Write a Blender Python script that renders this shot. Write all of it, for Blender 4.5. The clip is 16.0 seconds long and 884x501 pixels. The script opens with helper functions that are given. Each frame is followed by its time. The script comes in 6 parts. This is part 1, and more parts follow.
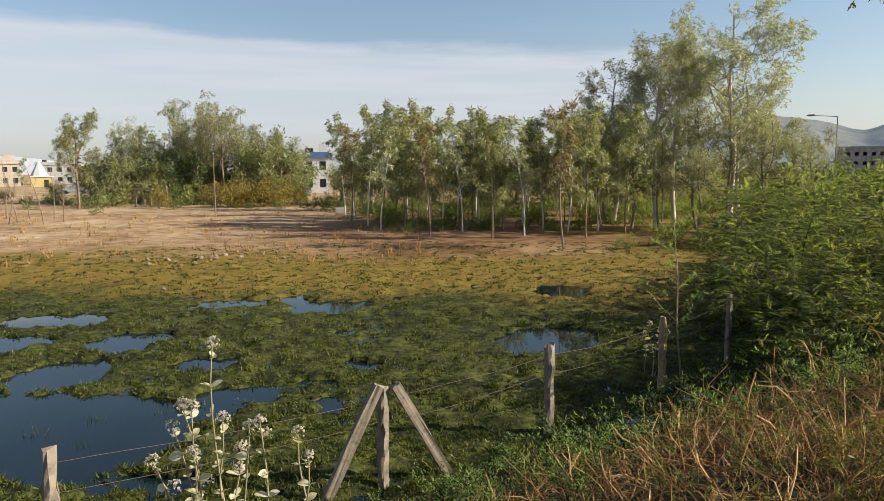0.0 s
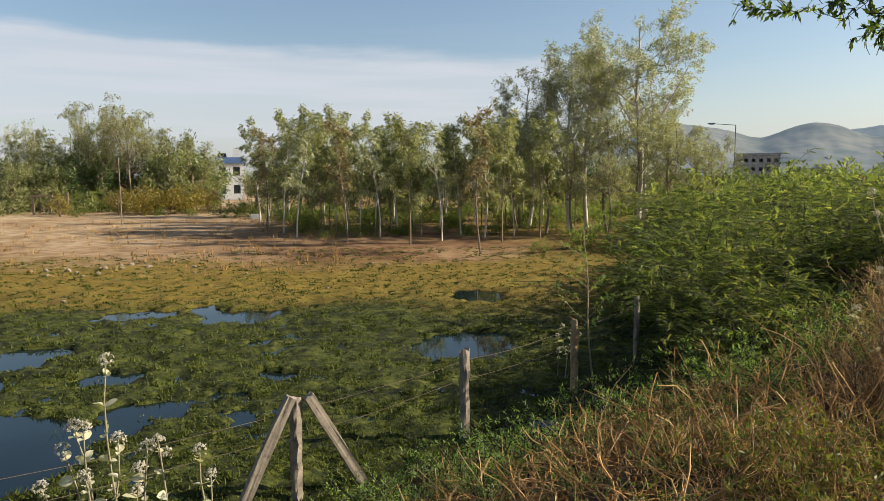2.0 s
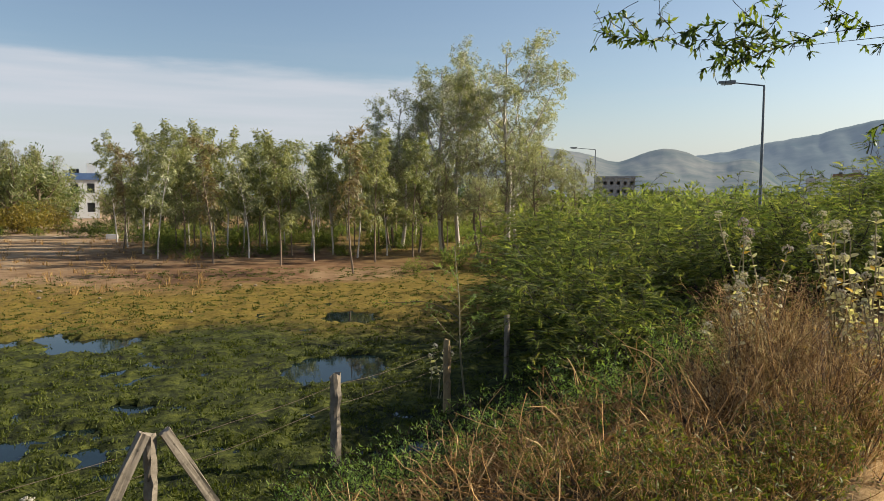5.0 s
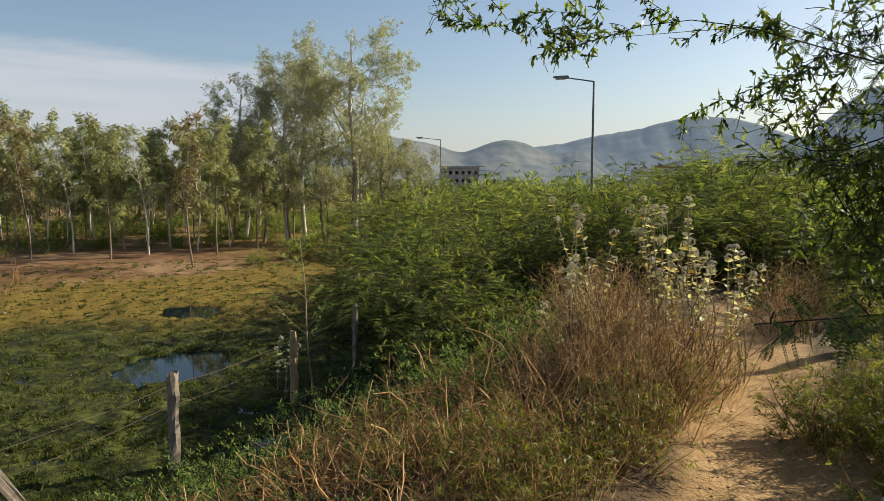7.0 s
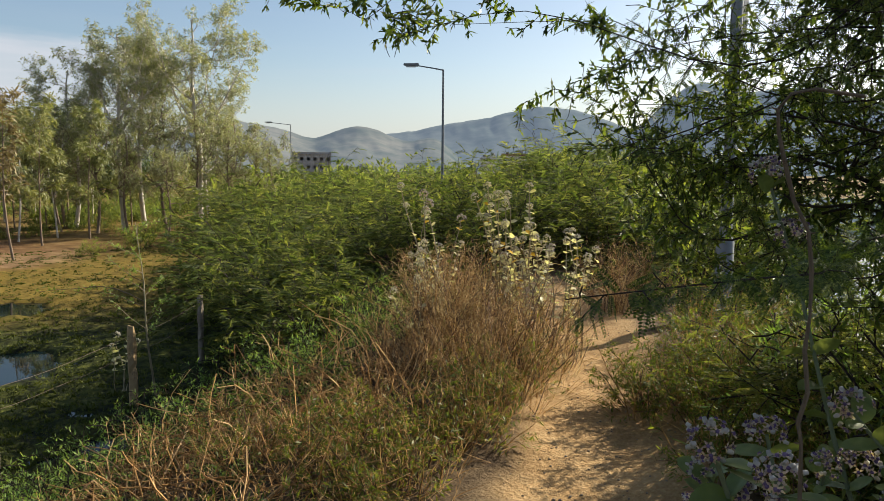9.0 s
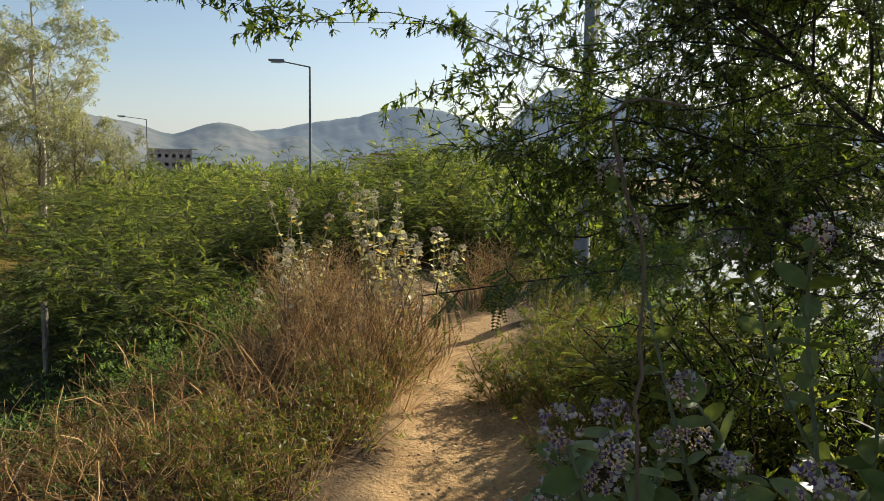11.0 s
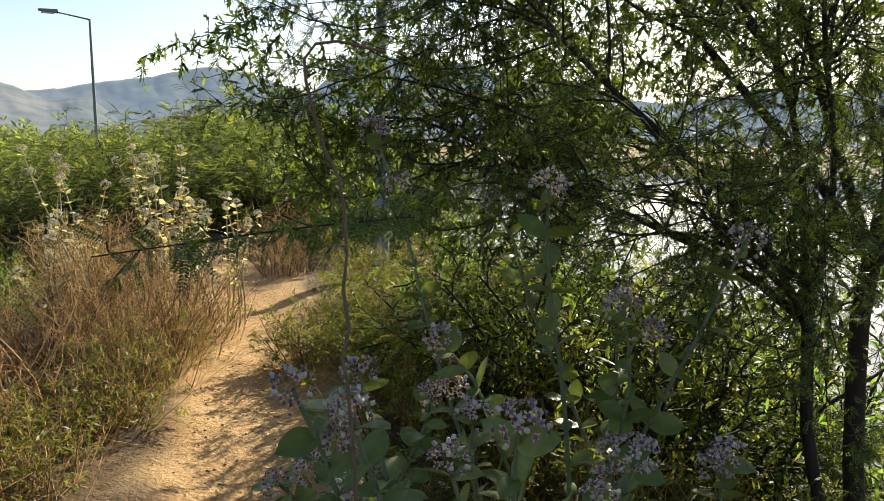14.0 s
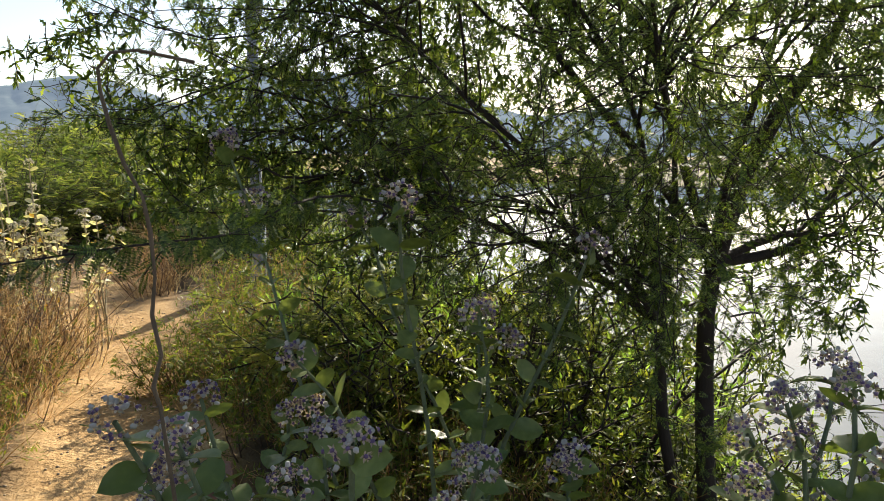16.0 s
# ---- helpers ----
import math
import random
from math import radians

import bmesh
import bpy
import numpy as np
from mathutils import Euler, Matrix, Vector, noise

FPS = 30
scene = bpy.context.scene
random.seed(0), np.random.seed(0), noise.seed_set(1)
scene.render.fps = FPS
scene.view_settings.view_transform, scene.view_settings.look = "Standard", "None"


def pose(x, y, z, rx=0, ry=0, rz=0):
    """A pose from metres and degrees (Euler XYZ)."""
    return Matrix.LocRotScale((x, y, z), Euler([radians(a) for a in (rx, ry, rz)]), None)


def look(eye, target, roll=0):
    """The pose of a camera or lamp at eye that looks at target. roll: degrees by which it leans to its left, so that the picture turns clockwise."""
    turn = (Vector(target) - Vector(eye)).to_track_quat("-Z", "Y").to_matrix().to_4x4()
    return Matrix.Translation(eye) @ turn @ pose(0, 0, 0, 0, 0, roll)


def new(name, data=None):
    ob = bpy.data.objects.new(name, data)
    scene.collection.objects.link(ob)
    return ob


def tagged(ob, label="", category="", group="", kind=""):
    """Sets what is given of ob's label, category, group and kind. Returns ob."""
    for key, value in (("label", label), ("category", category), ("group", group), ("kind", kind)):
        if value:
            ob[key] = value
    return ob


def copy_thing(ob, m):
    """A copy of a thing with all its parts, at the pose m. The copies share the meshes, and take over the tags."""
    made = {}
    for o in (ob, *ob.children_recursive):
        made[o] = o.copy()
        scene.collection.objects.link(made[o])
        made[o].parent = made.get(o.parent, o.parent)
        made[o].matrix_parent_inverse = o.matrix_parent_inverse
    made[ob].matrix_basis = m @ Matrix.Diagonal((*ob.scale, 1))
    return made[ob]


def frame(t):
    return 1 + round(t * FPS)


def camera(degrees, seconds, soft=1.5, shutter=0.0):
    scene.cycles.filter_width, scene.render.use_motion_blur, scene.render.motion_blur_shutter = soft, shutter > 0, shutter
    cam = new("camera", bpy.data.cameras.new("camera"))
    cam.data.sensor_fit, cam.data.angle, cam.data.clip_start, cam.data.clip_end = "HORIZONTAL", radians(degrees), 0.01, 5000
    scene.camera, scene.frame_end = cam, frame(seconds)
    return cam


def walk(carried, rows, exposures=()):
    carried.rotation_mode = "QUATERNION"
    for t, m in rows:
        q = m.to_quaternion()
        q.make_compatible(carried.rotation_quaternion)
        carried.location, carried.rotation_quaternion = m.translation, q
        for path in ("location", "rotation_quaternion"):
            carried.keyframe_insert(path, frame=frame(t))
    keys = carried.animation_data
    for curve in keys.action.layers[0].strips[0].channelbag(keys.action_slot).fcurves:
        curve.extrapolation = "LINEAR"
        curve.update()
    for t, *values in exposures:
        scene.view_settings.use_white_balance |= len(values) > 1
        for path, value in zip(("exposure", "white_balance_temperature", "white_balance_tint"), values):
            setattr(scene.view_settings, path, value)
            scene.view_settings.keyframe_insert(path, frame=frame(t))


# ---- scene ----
cam = camera(63.8, 16.0, 0.85)
PATH = [
    (0, (0.134, -0.118, 1.611), (0.134, 1.870, 1.387), -0.40),
    (0.5, (0.158, -0.124, 1.613), (0.213, 1.863, 1.392), -0.12),
    (1, (0.168, -0.120, 1.616), (0.252, 1.866, 1.396), -0.29),
    (1.5, (0.192, -0.111, 1.621), (0.364, 1.870, 1.406), -0.25),
    (2, (0.215, -0.093, 1.624), (0.441, 1.883, 1.414), -0.42),
    (2.5, (0.236, -0.074, 1.630), (0.503, 1.899, 1.445), -0.37),
    (3, (0.277, -0.046, 1.628), (0.584, 1.922, 1.452), -0.55),
    (5.5, (0.284, 0.069, 1.633), (0.945, 1.950, 1.484), 0.05),
    (6, (0.305, 0.084, 1.625), (1.065, 1.929, 1.482), -0.11),
    (6.5, (0.325, 0.095, 1.620), (1.199, 1.887, 1.471), 0.19),
    (7, (0.340, 0.084, 1.604), (1.303, 1.827, 1.419), 0.09),
    (7.5, (0.357, 0.081, 1.597), (1.454, 1.739, 1.372), 0.06),
    (8, (0.376, 0.081, 1.592), (1.546, 1.687, 1.364), 0.12),
    (8.5, (0.384, 0.080, 1.593), (1.610, 1.645, 1.374), 0.23),
    (9, (0.386, 0.072, 1.595), (1.683, 1.579, 1.375), 0.41),
    (11.5, (0.381, 0.046, 1.596), (1.979, 1.231, 1.387), 1.22),
    (12, (0.375, 0.046, 1.593), (2.018, 1.167, 1.382), 1.33),
    (12.5, (0.378, 0.042, 1.579), (2.077, 1.066, 1.321), 0.28),
    (13, (0.426, 0.001, 1.578), (2.175, 0.935, 1.318), 0.23),
    (13.5, (0.479, -0.044, 1.578), (2.254, 0.838, 1.309), 0.95),
    (14, (0.510, -0.068, 1.574), (2.319, 0.728, 1.267), 0.78),
    (14.5, (0.529, -0.091, 1.574), (2.371, 0.630, 1.280), 0.39),
    (15, (0.547, -0.111, 1.570), (2.423, 0.520, 1.277), 0.70),
    (15.5, (0.557, -0.129, 1.573), (2.457, 0.427, 1.285), 0.42),
    (16, (0.561, -0.151, 1.578), (2.477, 0.352, 1.306), 0.48),
]
EXPOSURE = [(0.0, 0.88), (5.5, 0.76), (7.0, 0.72), (9.0, 0.88), (11.5, 0.85), (12.0, 1.10), (12.5, 1.26), (14.5, 1.36), (15.5, 1.46), (16.0, 1.46)]
walk(cam, [(t, look(eye, target, roll)) for t, eye, target, roll in PATH], EXPOSURE)

# ---- world and sun ----
SUN_AZ, SUN_EL = 95.0, 28.0
world = bpy.data.worlds.new("world")
scene.world = world
world.use_nodes = True
wn, wl = world.node_tree.nodes, world.node_tree.links
wn.clear()


def wmath(op, a, b=None, clamp=False):
    n = wn.new("ShaderNodeMath")
    n.operation, n.use_clamp = op, clamp
    for i, v in enumerate((a, b)):
        if v is None:
            continue
        if isinstance(v, (int, float)):
            n.inputs[i].default_value = v
        else:
            wl.new(v, n.inputs[i])
    return n.outputs[0]


def wramp(value, lo, hi):
    n = wn.new("ShaderNodeMapRange")
    n.interpolation_type = "SMOOTHSTEP"
    wl.new(value, n.inputs[0])
    n.inputs[1].default_value, n.inputs[2].default_value = lo, hi
    return n.outputs[0]


sky = wn.new("ShaderNodeTexSky")
sky.sky_type, sky.sun_disc = "NISHITA", False
sky.sun_elevation, sky.sun_rotation = radians(SUN_EL), radians(SUN_AZ)
sky.air_density, sky.dust_density, sky.ozone_density = 1.0, 1.3, 1.2
coord = wn.new("ShaderNodeTexCoord")
split = wn.new("ShaderNodeSeparateXYZ")
wl.new(coord.outputs["Generated"], split.inputs[0])
azim = wmath("ARCTAN2", split.outputs[0], split.outputs[1])
elev = wmath("ARCSINE", split.outputs[2])
# thin cloud bank low over the left horizon, with wisps further round
cn = wn.new("ShaderNodeTexNoise")
cmap = wn.new("ShaderNodeMapping")
cmap.inputs["Scale"].default_value = (2.2, 2.2, 14.0)
wl.new(coord.outputs["Generated"], cmap.inputs[0])
wl.new(cmap.outputs[0], cn.inputs["Vector"])
cn.inputs["Scale"].default_value, cn.inputs["Detail"].default_value, cn.inputs["Roughness"].default_value = 1.6, 7.0, 0.55
wob = wmath("MULTIPLY", wmath("SUBTRACT", cn.outputs["Fac"], 0.5), 0.07)
top = wmath("ADD", wmath("MULTIPLY", azim, -0.035), 0.172)
edge = wmath("SUBTRACT", wmath("ADD", top, wob), elev)
bank = wramp(edge, -0.006, 0.02)
fade = wramp(azim, 0.48, 0.22)
streak = wn.new("ShaderNodeTexNoise")
smap = wn.new("ShaderNodeMapping")
smap.inputs["Scale"].default_value = (1.0, 1.0, 16.0)
wl.new(coord.outputs["Generated"], smap.inputs[0])
wl.new(smap.outputs[0], streak.inputs["Vector"])
streak.inputs["Scale"].default_value, streak.inputs["Detail"].default_value = 3.0, 5.0
body = wmath("ADD", wmath("MULTIPLY", wramp(streak.outputs["Fac"], 0.3, 0.7), 0.28), 0.62)
low = wramp(elev, 0.0, 0.1)
low = wmath("ADD", wmath("MULTIPLY", low, 0.45), 0.55)
cloud = wmath("MULTIPLY", wmath("MULTIPLY", bank, fade), wmath("MULTIPLY", body, low))
wisp = wmath("MULTIPLY", wramp(streak.outputs["Fac"], 0.45, 0.75), wramp(elev, 0.26, 0.04))
wisp = wmath("MULTIPLY", wisp, 0.22)
haze = wmath("MULTIPLY", wramp(elev, 0.16, 0.0), 0.55)
cover = wmath("MAXIMUM", cloud, wmath("MAXIMUM", wisp, haze))
cmix = wn.new("ShaderNodeMix")
cmix.data_type = "RGBA"
wl.new(cover, cmix.inputs[0])
wl.new(sky.outputs[0], cmix.inputs[6])
cmix.inputs[7].default_value = (4.9, 5.1, 5.55, 1)
back = wn.new("ShaderNodeBackground")
back.inputs["Strength"].default_value = 0.076
wl.new(cmix.outputs[2], back.inputs["Color"])
wout = wn.new("ShaderNodeOutputWorld")
wl.new(back.outputs[0], wout.inputs["Surface"])

sun_data = bpy.data.lights.new("sun", "SUN")
sun_data.energy, sun_data.angle, sun_data.color = 5.0, radians(0.55), (1.0, 0.91, 0.74)
sun = new("sun", sun_data)
sa, se = radians(SUN_AZ), radians(SUN_EL)
sun.matrix_world = look((60 * math.sin(sa) * math.cos(se), 60 * math.cos(sa) * math.cos(se), 60 * math.sin(se)), (0, 0, 0))

# ---- materials ----


class Nodes:
    """A small wrapper that makes node materials short to write."""

    def __init__(self, name):
        self.mat = bpy.data.materials.new(name)
        self.mat.use_nodes = True
        self.n, self.l = self.mat.node_tree.nodes, self.mat.node_tree.links
        self.n.clear()
        self.out = self.n.new("ShaderNodeOutputMaterial")

    def put(self, socket, value):
        if isinstance(value, bpy.types.NodeSocket):
            self.l.new(value, socket)
        elif isinstance(value, tuple) and len(value) == 3 and socket.type == "RGBA":
            socket.default_value = (*value, 1)
        else:
            socket.default_value = value

    def coords(self, kind="Object"):
        return self.n.new("ShaderNodeTexCoord").outputs[kind]

    def noise(self, scale, detail=4.0, rough=0.55, vector=None, stretch=None):
        t = self.n.new("ShaderNodeTexNoise")
        v = vector or self.coords()
        if stretch:
            m = self.n.new("ShaderNodeMapping")
            m.inputs["Scale"].default_value = stretch
            self.l.new(v, m.inputs[0])
            v = m.outputs[0]
        self.l.new(v, t.inputs["Vector"])
        t.inputs["Scale"].default_value, t.inputs["Detail"].default_value, t.inputs["Roughness"].default_value = scale, detail, rough
        return t.outputs["Fac"]

    def math(self, op, a, b=0.0, clamp=False):
        m = self.n.new("ShaderNodeMath")
        m.operation, m.use_clamp = op, clamp
        self.put(m.inputs[0], a)
        self.put(m.inputs[1], b)
        return m.outputs[0]

    def span(self, v, lo, hi, a=0.0, b=1.0):
        m = self.n.new("ShaderNodeMapRange")
        m.interpolation_type = "SMOOTHSTEP"
        self.l.new(v, m.inputs[0])
        m.inputs[1].default_value, m.inputs[2].default_value, m.inputs[3].default_value, m.inputs[4].default_value = lo, hi, a, b
        return m.outputs[0]

    def ramp(self, v, *stops):
        r = self.n.new("ShaderNodeValToRGB")
        el = r.color_ramp.elements
        while len(el) < len(stops):
            el.new(0.5)
        for e, (p, c) in zip(el, stops):
            e.position, e.color = p, (*c, 1)
        self.put(r.inputs[0], v)
        return r.outputs[0]

    def mix(self, f, a, b, kind="MIX"):
        m = self.n.new("ShaderNodeMix")
        m.data_type, m.blend_type = "RGBA", kind
        self.put(m.inputs[0], f)
        self.put(m.inputs[6], a)
        self.put(m.inputs[7], b)
        return m.outputs[2]

    def attr(self, name):
        a = self.n.new("ShaderNodeAttribute")
        a.attribute_name = name
        return a

    def island(self):
        return self.n.new("ShaderNodeNewGeometry").outputs["Random Per Island"]

    def each(self):
        return self.n.new("ShaderNodeObjectInfo").outputs["Random"]

    def bump(self, height, strength=0.4, distance=0.02):
        b = self.n.new("ShaderNodeBump")
        b.inputs["Strength"].default_value, b.inputs["Distance"].default_value = strength, distance
        self.l.new(height, b.inputs["Height"])
        return b.outputs[0]

    def skin(self, color, rough=0.8, normal=None, metal=0.0, spec=0.3, **extra):
        p = self.n.new("ShaderNodeBsdfPrincipled")
        self.put(p.inputs["Base Color"], color)
        self.put(p.inputs["Roughness"], rough)
        self.put(p.inputs["Metallic"], metal)
        self.put(p.inputs["Specular IOR Level"], spec)
        if normal is not None:
            self.l.new(normal, p.inputs["Normal"])
        for k, v in extra.items():
            self.put(p.inputs[k.replace("_", " ")], v)
        return p.outputs[0]

    def done(self, shader):
        self.l.new(shader, self.out.inputs["Surface"])
        return self.mat


def leaf_material(name, dark, mid, light, trans=0.4, rough=0.5, patch=0.6, spec=0.35):
    """Thin leaves: colour varies from leaf to leaf and in patches; light shines through."""
    m = Nodes(name)
    v = m.math("ADD", m.math("MULTIPLY", m.island(), 0.65), m.math("MULTIPLY", m.noise(patch, 2.0), 0.5))
    v = m.math("ADD", v, m.math("MULTIPLY", m.math("SUBTRACT", m.each(), 0.5), 0.25))
    col = m.ramp(v, (0.1, dark), (0.55, mid), (1.0, light))
    base = m.skin(col, rough, spec=spec)
    t = m.n.new("ShaderNodeBsdfTranslucent")
    warm = m.mix(1.0, col, (1.4, 1.4, 0.6), "MULTIPLY")
    m.l.new(warm, t.inputs["Color"])
    s = m.n.new("ShaderNodeMixShader")
    s.inputs[0].default_value = trans
    m.l.new(base, s.inputs[1])
    m.l.new(t.outputs[0], s.inputs[2])
    return m.done(s.outputs[0])


def bark_material(name, dark, light, scale=9.0, stretch=(3, 3, 0.5), bump=0.5, rough=0.9):
    m = Nodes(name)
    fine = m.noise(scale, 6.0, 0.65, stretch=stretch)
    broad = m.noise(1.7, 3.0)
    v = m.math("ADD", m.math("MULTIPLY", fine, 0.7), m.math("MULTIPLY", broad, 0.35))
    col = m.ramp(v, (0.3, dark), (0.75, light))
    return m.done(m.skin(col, rough, m.bump(fine, bump, 0.02)))


def surface_material(name, dark, light, scale=6.0, rough=0.85, bump=0.3, dist=0.01, grime=None, metal=0.0, spec=0.3):
    m = Nodes(name)
    fine, broad = m.noise(scale, 8.0, 0.6), m.noise(scale * 0.12, 4.0)
    col = m.ramp(m.math("ADD", m.math("MULTIPLY", fine, 0.5), m.math("MULTIPLY", broad, 0.5)), (0.3, dark), (0.7, light))
    if grime:
        col = m.mix(m.span(m.noise(scale * 0.35, 5.0, 0.7), 0.52, 0.68), col, grime)
    return m.done(m.skin(col, rough, m.bump(fine, bump, dist), metal, spec))


def stalk_material(name, dark, mid, light, trans=0.15):
    m = Nodes(name)
    v = m.math("ADD", m.math("MULTIPLY", m.island(), 0.7), m.math("MULTIPLY", m.noise(1.5, 2.0), 0.35))
    col = m.ramp(v, (0.1, dark), (0.5, mid), (0.95, light))
    base = m.skin(col, 0.85, spec=0.2)
    t = m.n.new("ShaderNodeBsdfTranslucent")
    m.l.new(col, t.inputs["Color"])
    s = m.n.new("ShaderNodeMixShader")
    s.inputs[0].default_value = trans
    m.l.new(base, s.inputs[1])
    m.l.new(t.outputs[0], s.inputs[2])
    return m.done(s.outputs[0])


MESQUITE = leaf_material("mesquite_leaf", (0.021, 0.038, 0.011), (0.093, 0.126, 0.034), (0.284, 0.287, 0.094), 0.66, 0.5, 0.6, 0.3)
NEAR_LEAF = leaf_material("mesquite_near_leaf", (0.018, 0.038, 0.009), (0.078, 0.118, 0.024), (0.25, 0.29, 0.065), 0.46, 0.5, 0.8, 0.35)
# flatter, paler copy of the mesquite leaf: haze is put into its colour
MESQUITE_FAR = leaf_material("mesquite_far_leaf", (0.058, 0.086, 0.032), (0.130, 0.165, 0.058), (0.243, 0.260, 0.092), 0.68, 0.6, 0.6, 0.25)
YELLOWED = leaf_material("yellowed_shrub_leaf", (0.038, 0.063, 0.011), (0.098, 0.122, 0.023), (0.196, 0.204, 0.037), 0.56)
GUM_LEAF = leaf_material("gum_leaf", (0.094, 0.113, 0.045), (0.209, 0.227, 0.096), (0.362, 0.348, 0.174), 0.38, 0.45, 0.35)
GUM_GREY = leaf_material("gum_grey_leaf", (0.156, 0.175, 0.090), (0.299, 0.315, 0.179), (0.456, 0.443, 0.293), 0.38, 0.45, 0.35)
GUM_BROWN = leaf_material("gum_dry_leaf", (0.090, 0.070, 0.035), (0.200, 0.155, 0.070), (0.320, 0.240, 0.120), 0.30, 0.5, 0.35)
DARK_TREE = leaf_material("dark_tree_leaf", (0.046, 0.072, 0.028), (0.095, 0.140, 0.047), (0.192, 0.224, 0.080), 0.32)
OLIVE_TREE = leaf_material("olive_tree_leaf", (0.090, 0.080, 0.015), (0.190, 0.150, 0.026), (0.320, 0.230, 0.045), 0.35)
MILKWEED = leaf_material("milkweed_leaf", (0.052, 0.085, 0.019), (0.114, 0.153, 0.039), (0.264, 0.296, 0.100), 0.30, 0.42, 3.0, 0.4)
# pale yellowing leaf, whitened further: the sun's glare is in the colour
MILKWEED_PALE = leaf_material("milkweed_pale_leaf", (0.332, 0.320, 0.158), (0.560, 0.523, 0.333), (0.767, 0.715, 0.609), 0.38, 0.5, 3.0)
MILKWEED_YELLOW = leaf_material("milkweed_yellow_leaf", (0.420, 0.240, 0.020), (0.620, 0.379, 0.030), (0.749, 0.520, 0.080), 0.4, 0.5, 3.0)
PETAL = leaf_material("milkweed_petal", (0.295, 0.206, 0.177), (0.433, 0.335, 0.277), (0.623, 0.518, 0.419), 0.3, 0.6, 6.0)
PETAL_PALE = leaf_material("milkweed_pale_petal", (0.36, 0.32, 0.25), (0.52, 0.47, 0.38), (0.70, 0.64, 0.54), 0.3, 0.6, 6.0)
PETAL_HEART = leaf_material("milkweed_flower_heart", (0.074, 0.037, 0.104), (0.118, 0.067, 0.148), (0.185, 0.118, 0.207), 0.1, 0.5, 6.0)
BUD = leaf_material("milkweed_bud", (0.296, 0.281, 0.244), (0.407, 0.370, 0.333), (0.503, 0.459, 0.429), 0.2, 0.6, 6.0)
GRASS = leaf_material("marsh_grass_blade", (0.018, 0.028, 0.005), (0.066, 0.082, 0.013), (0.142, 0.152, 0.029), 0.3, 0.6, 0.45, 0.2)
WEED = leaf_material("green_weed_leaf", (0.072, 0.134, 0.032), (0.172, 0.274, 0.065), (0.332, 0.426, 0.121), 0.50, 0.55, 1.2)
STRAW = stalk_material("dry_straw", (0.172, 0.087, 0.029), (0.485, 0.287, 0.112), (0.809, 0.575, 0.307), 0.30)
RUST = stalk_material("dry_rusty_stalk", (0.119, 0.058, 0.019), (0.382, 0.227, 0.078), (0.601, 0.399, 0.163), 0.30)
PINK_HAY = stalk_material("dry_feathery_grass", (0.303, 0.180, 0.075), (0.621, 0.411, 0.189), (0.820, 0.687, 0.356), 0.38)
TWIG = bark_material("dark_twig", (0.060, 0.033, 0.019), (0.160, 0.097, 0.058), 30.0)
MESQUITE_BARK = bark_material("mesquite_bark", (0.017, 0.013, 0.010), (0.053, 0.038, 0.029), 22.0)
GUM_BARK = bark_material("gum_bark", (0.346, 0.298, 0.240), (0.673, 0.625, 0.549), 6.0)
GUM_BARK_DARK = bark_material("gum_bark_brown", (0.118, 0.081, 0.056), (0.266, 0.207, 0.148), 6.0)
STEM_PALE = bark_material("milkweed_stem", (0.192, 0.155, 0.089), (0.355, 0.311, 0.200), 20.0)
STEM_GREEN = bark_material("milkweed_green_stem", (0.096, 0.118, 0.059), (0.192, 0.215, 0.118), 20.0)
VINE = bark_material("dry_vine_bark", (0.096, 0.067, 0.043), (0.200, 0.148, 0.096), 40.0)
STONE_POST = surface_material("weathered_stone_post", (0.148, 0.122, 0.092), (0.311, 0.259, 0.200), 14.0, 0.9, 0.6, 0.012, (0.074, 0.063, 0.048))
STONE_OCHRE = surface_material("ochre_stone_post", (0.266, 0.178, 0.089), (0.444, 0.319, 0.169), 12.0, 0.9, 0.5, 0.01, (0.125, 0.089, 0.062))
WIRE = surface_material("rusty_wire", (0.074, 0.052, 0.037), (0.163, 0.126, 0.096), 40.0, 0.7, 0.2, 0.002, None, 0.4)
STEEL = surface_material("galvanised_steel", (0.126, 0.137, 0.148), (0.207, 0.222, 0.237), 8.0, 0.5, 0.08, 0.003, (0.163, 0.163, 0.163), 0.35, 0.5)
LAMP_HEAD = surface_material("lamp_housing", (0.163, 0.170, 0.178), (0.252, 0.259, 0.266), 8.0, 0.5, 0.05, 0.002)
LAMP_GLASS = surface_material("lamp_glass", (0.407, 0.414, 0.407), (0.503, 0.511, 0.503), 8.0, 0.25, 0.02, 0.001, None, 0.0, 0.6)
BRICK = surface_material("old_brick", (0.207, 0.096, 0.059), (0.340, 0.185, 0.118), 25.0, 0.9, 0.6, 0.006, (0.252, 0.178, 0.126))
PEBBLE = surface_material("field_stone", (0.192, 0.141, 0.092), (0.318, 0.248, 0.174), 12.0, 0.9, 0.5, 0.01)
WHITE_WALL = surface_material("white_plaster", (0.488, 0.488, 0.488), (0.607, 0.607, 0.607), 1.0, 0.85, 0.1, 0.01, (0.370, 0.370, 0.370))
CREAM_WALL = surface_material("cream_plaster", (0.340, 0.296, 0.237), (0.459, 0.407, 0.333), 1.0, 0.85, 0.1, 0.01, (0.266, 0.229, 0.192))
YELLOW_WALL = surface_material("yellow_plaster", (0.407, 0.311, 0.118), (0.503, 0.400, 0.178), 1.0, 0.85, 0.1)
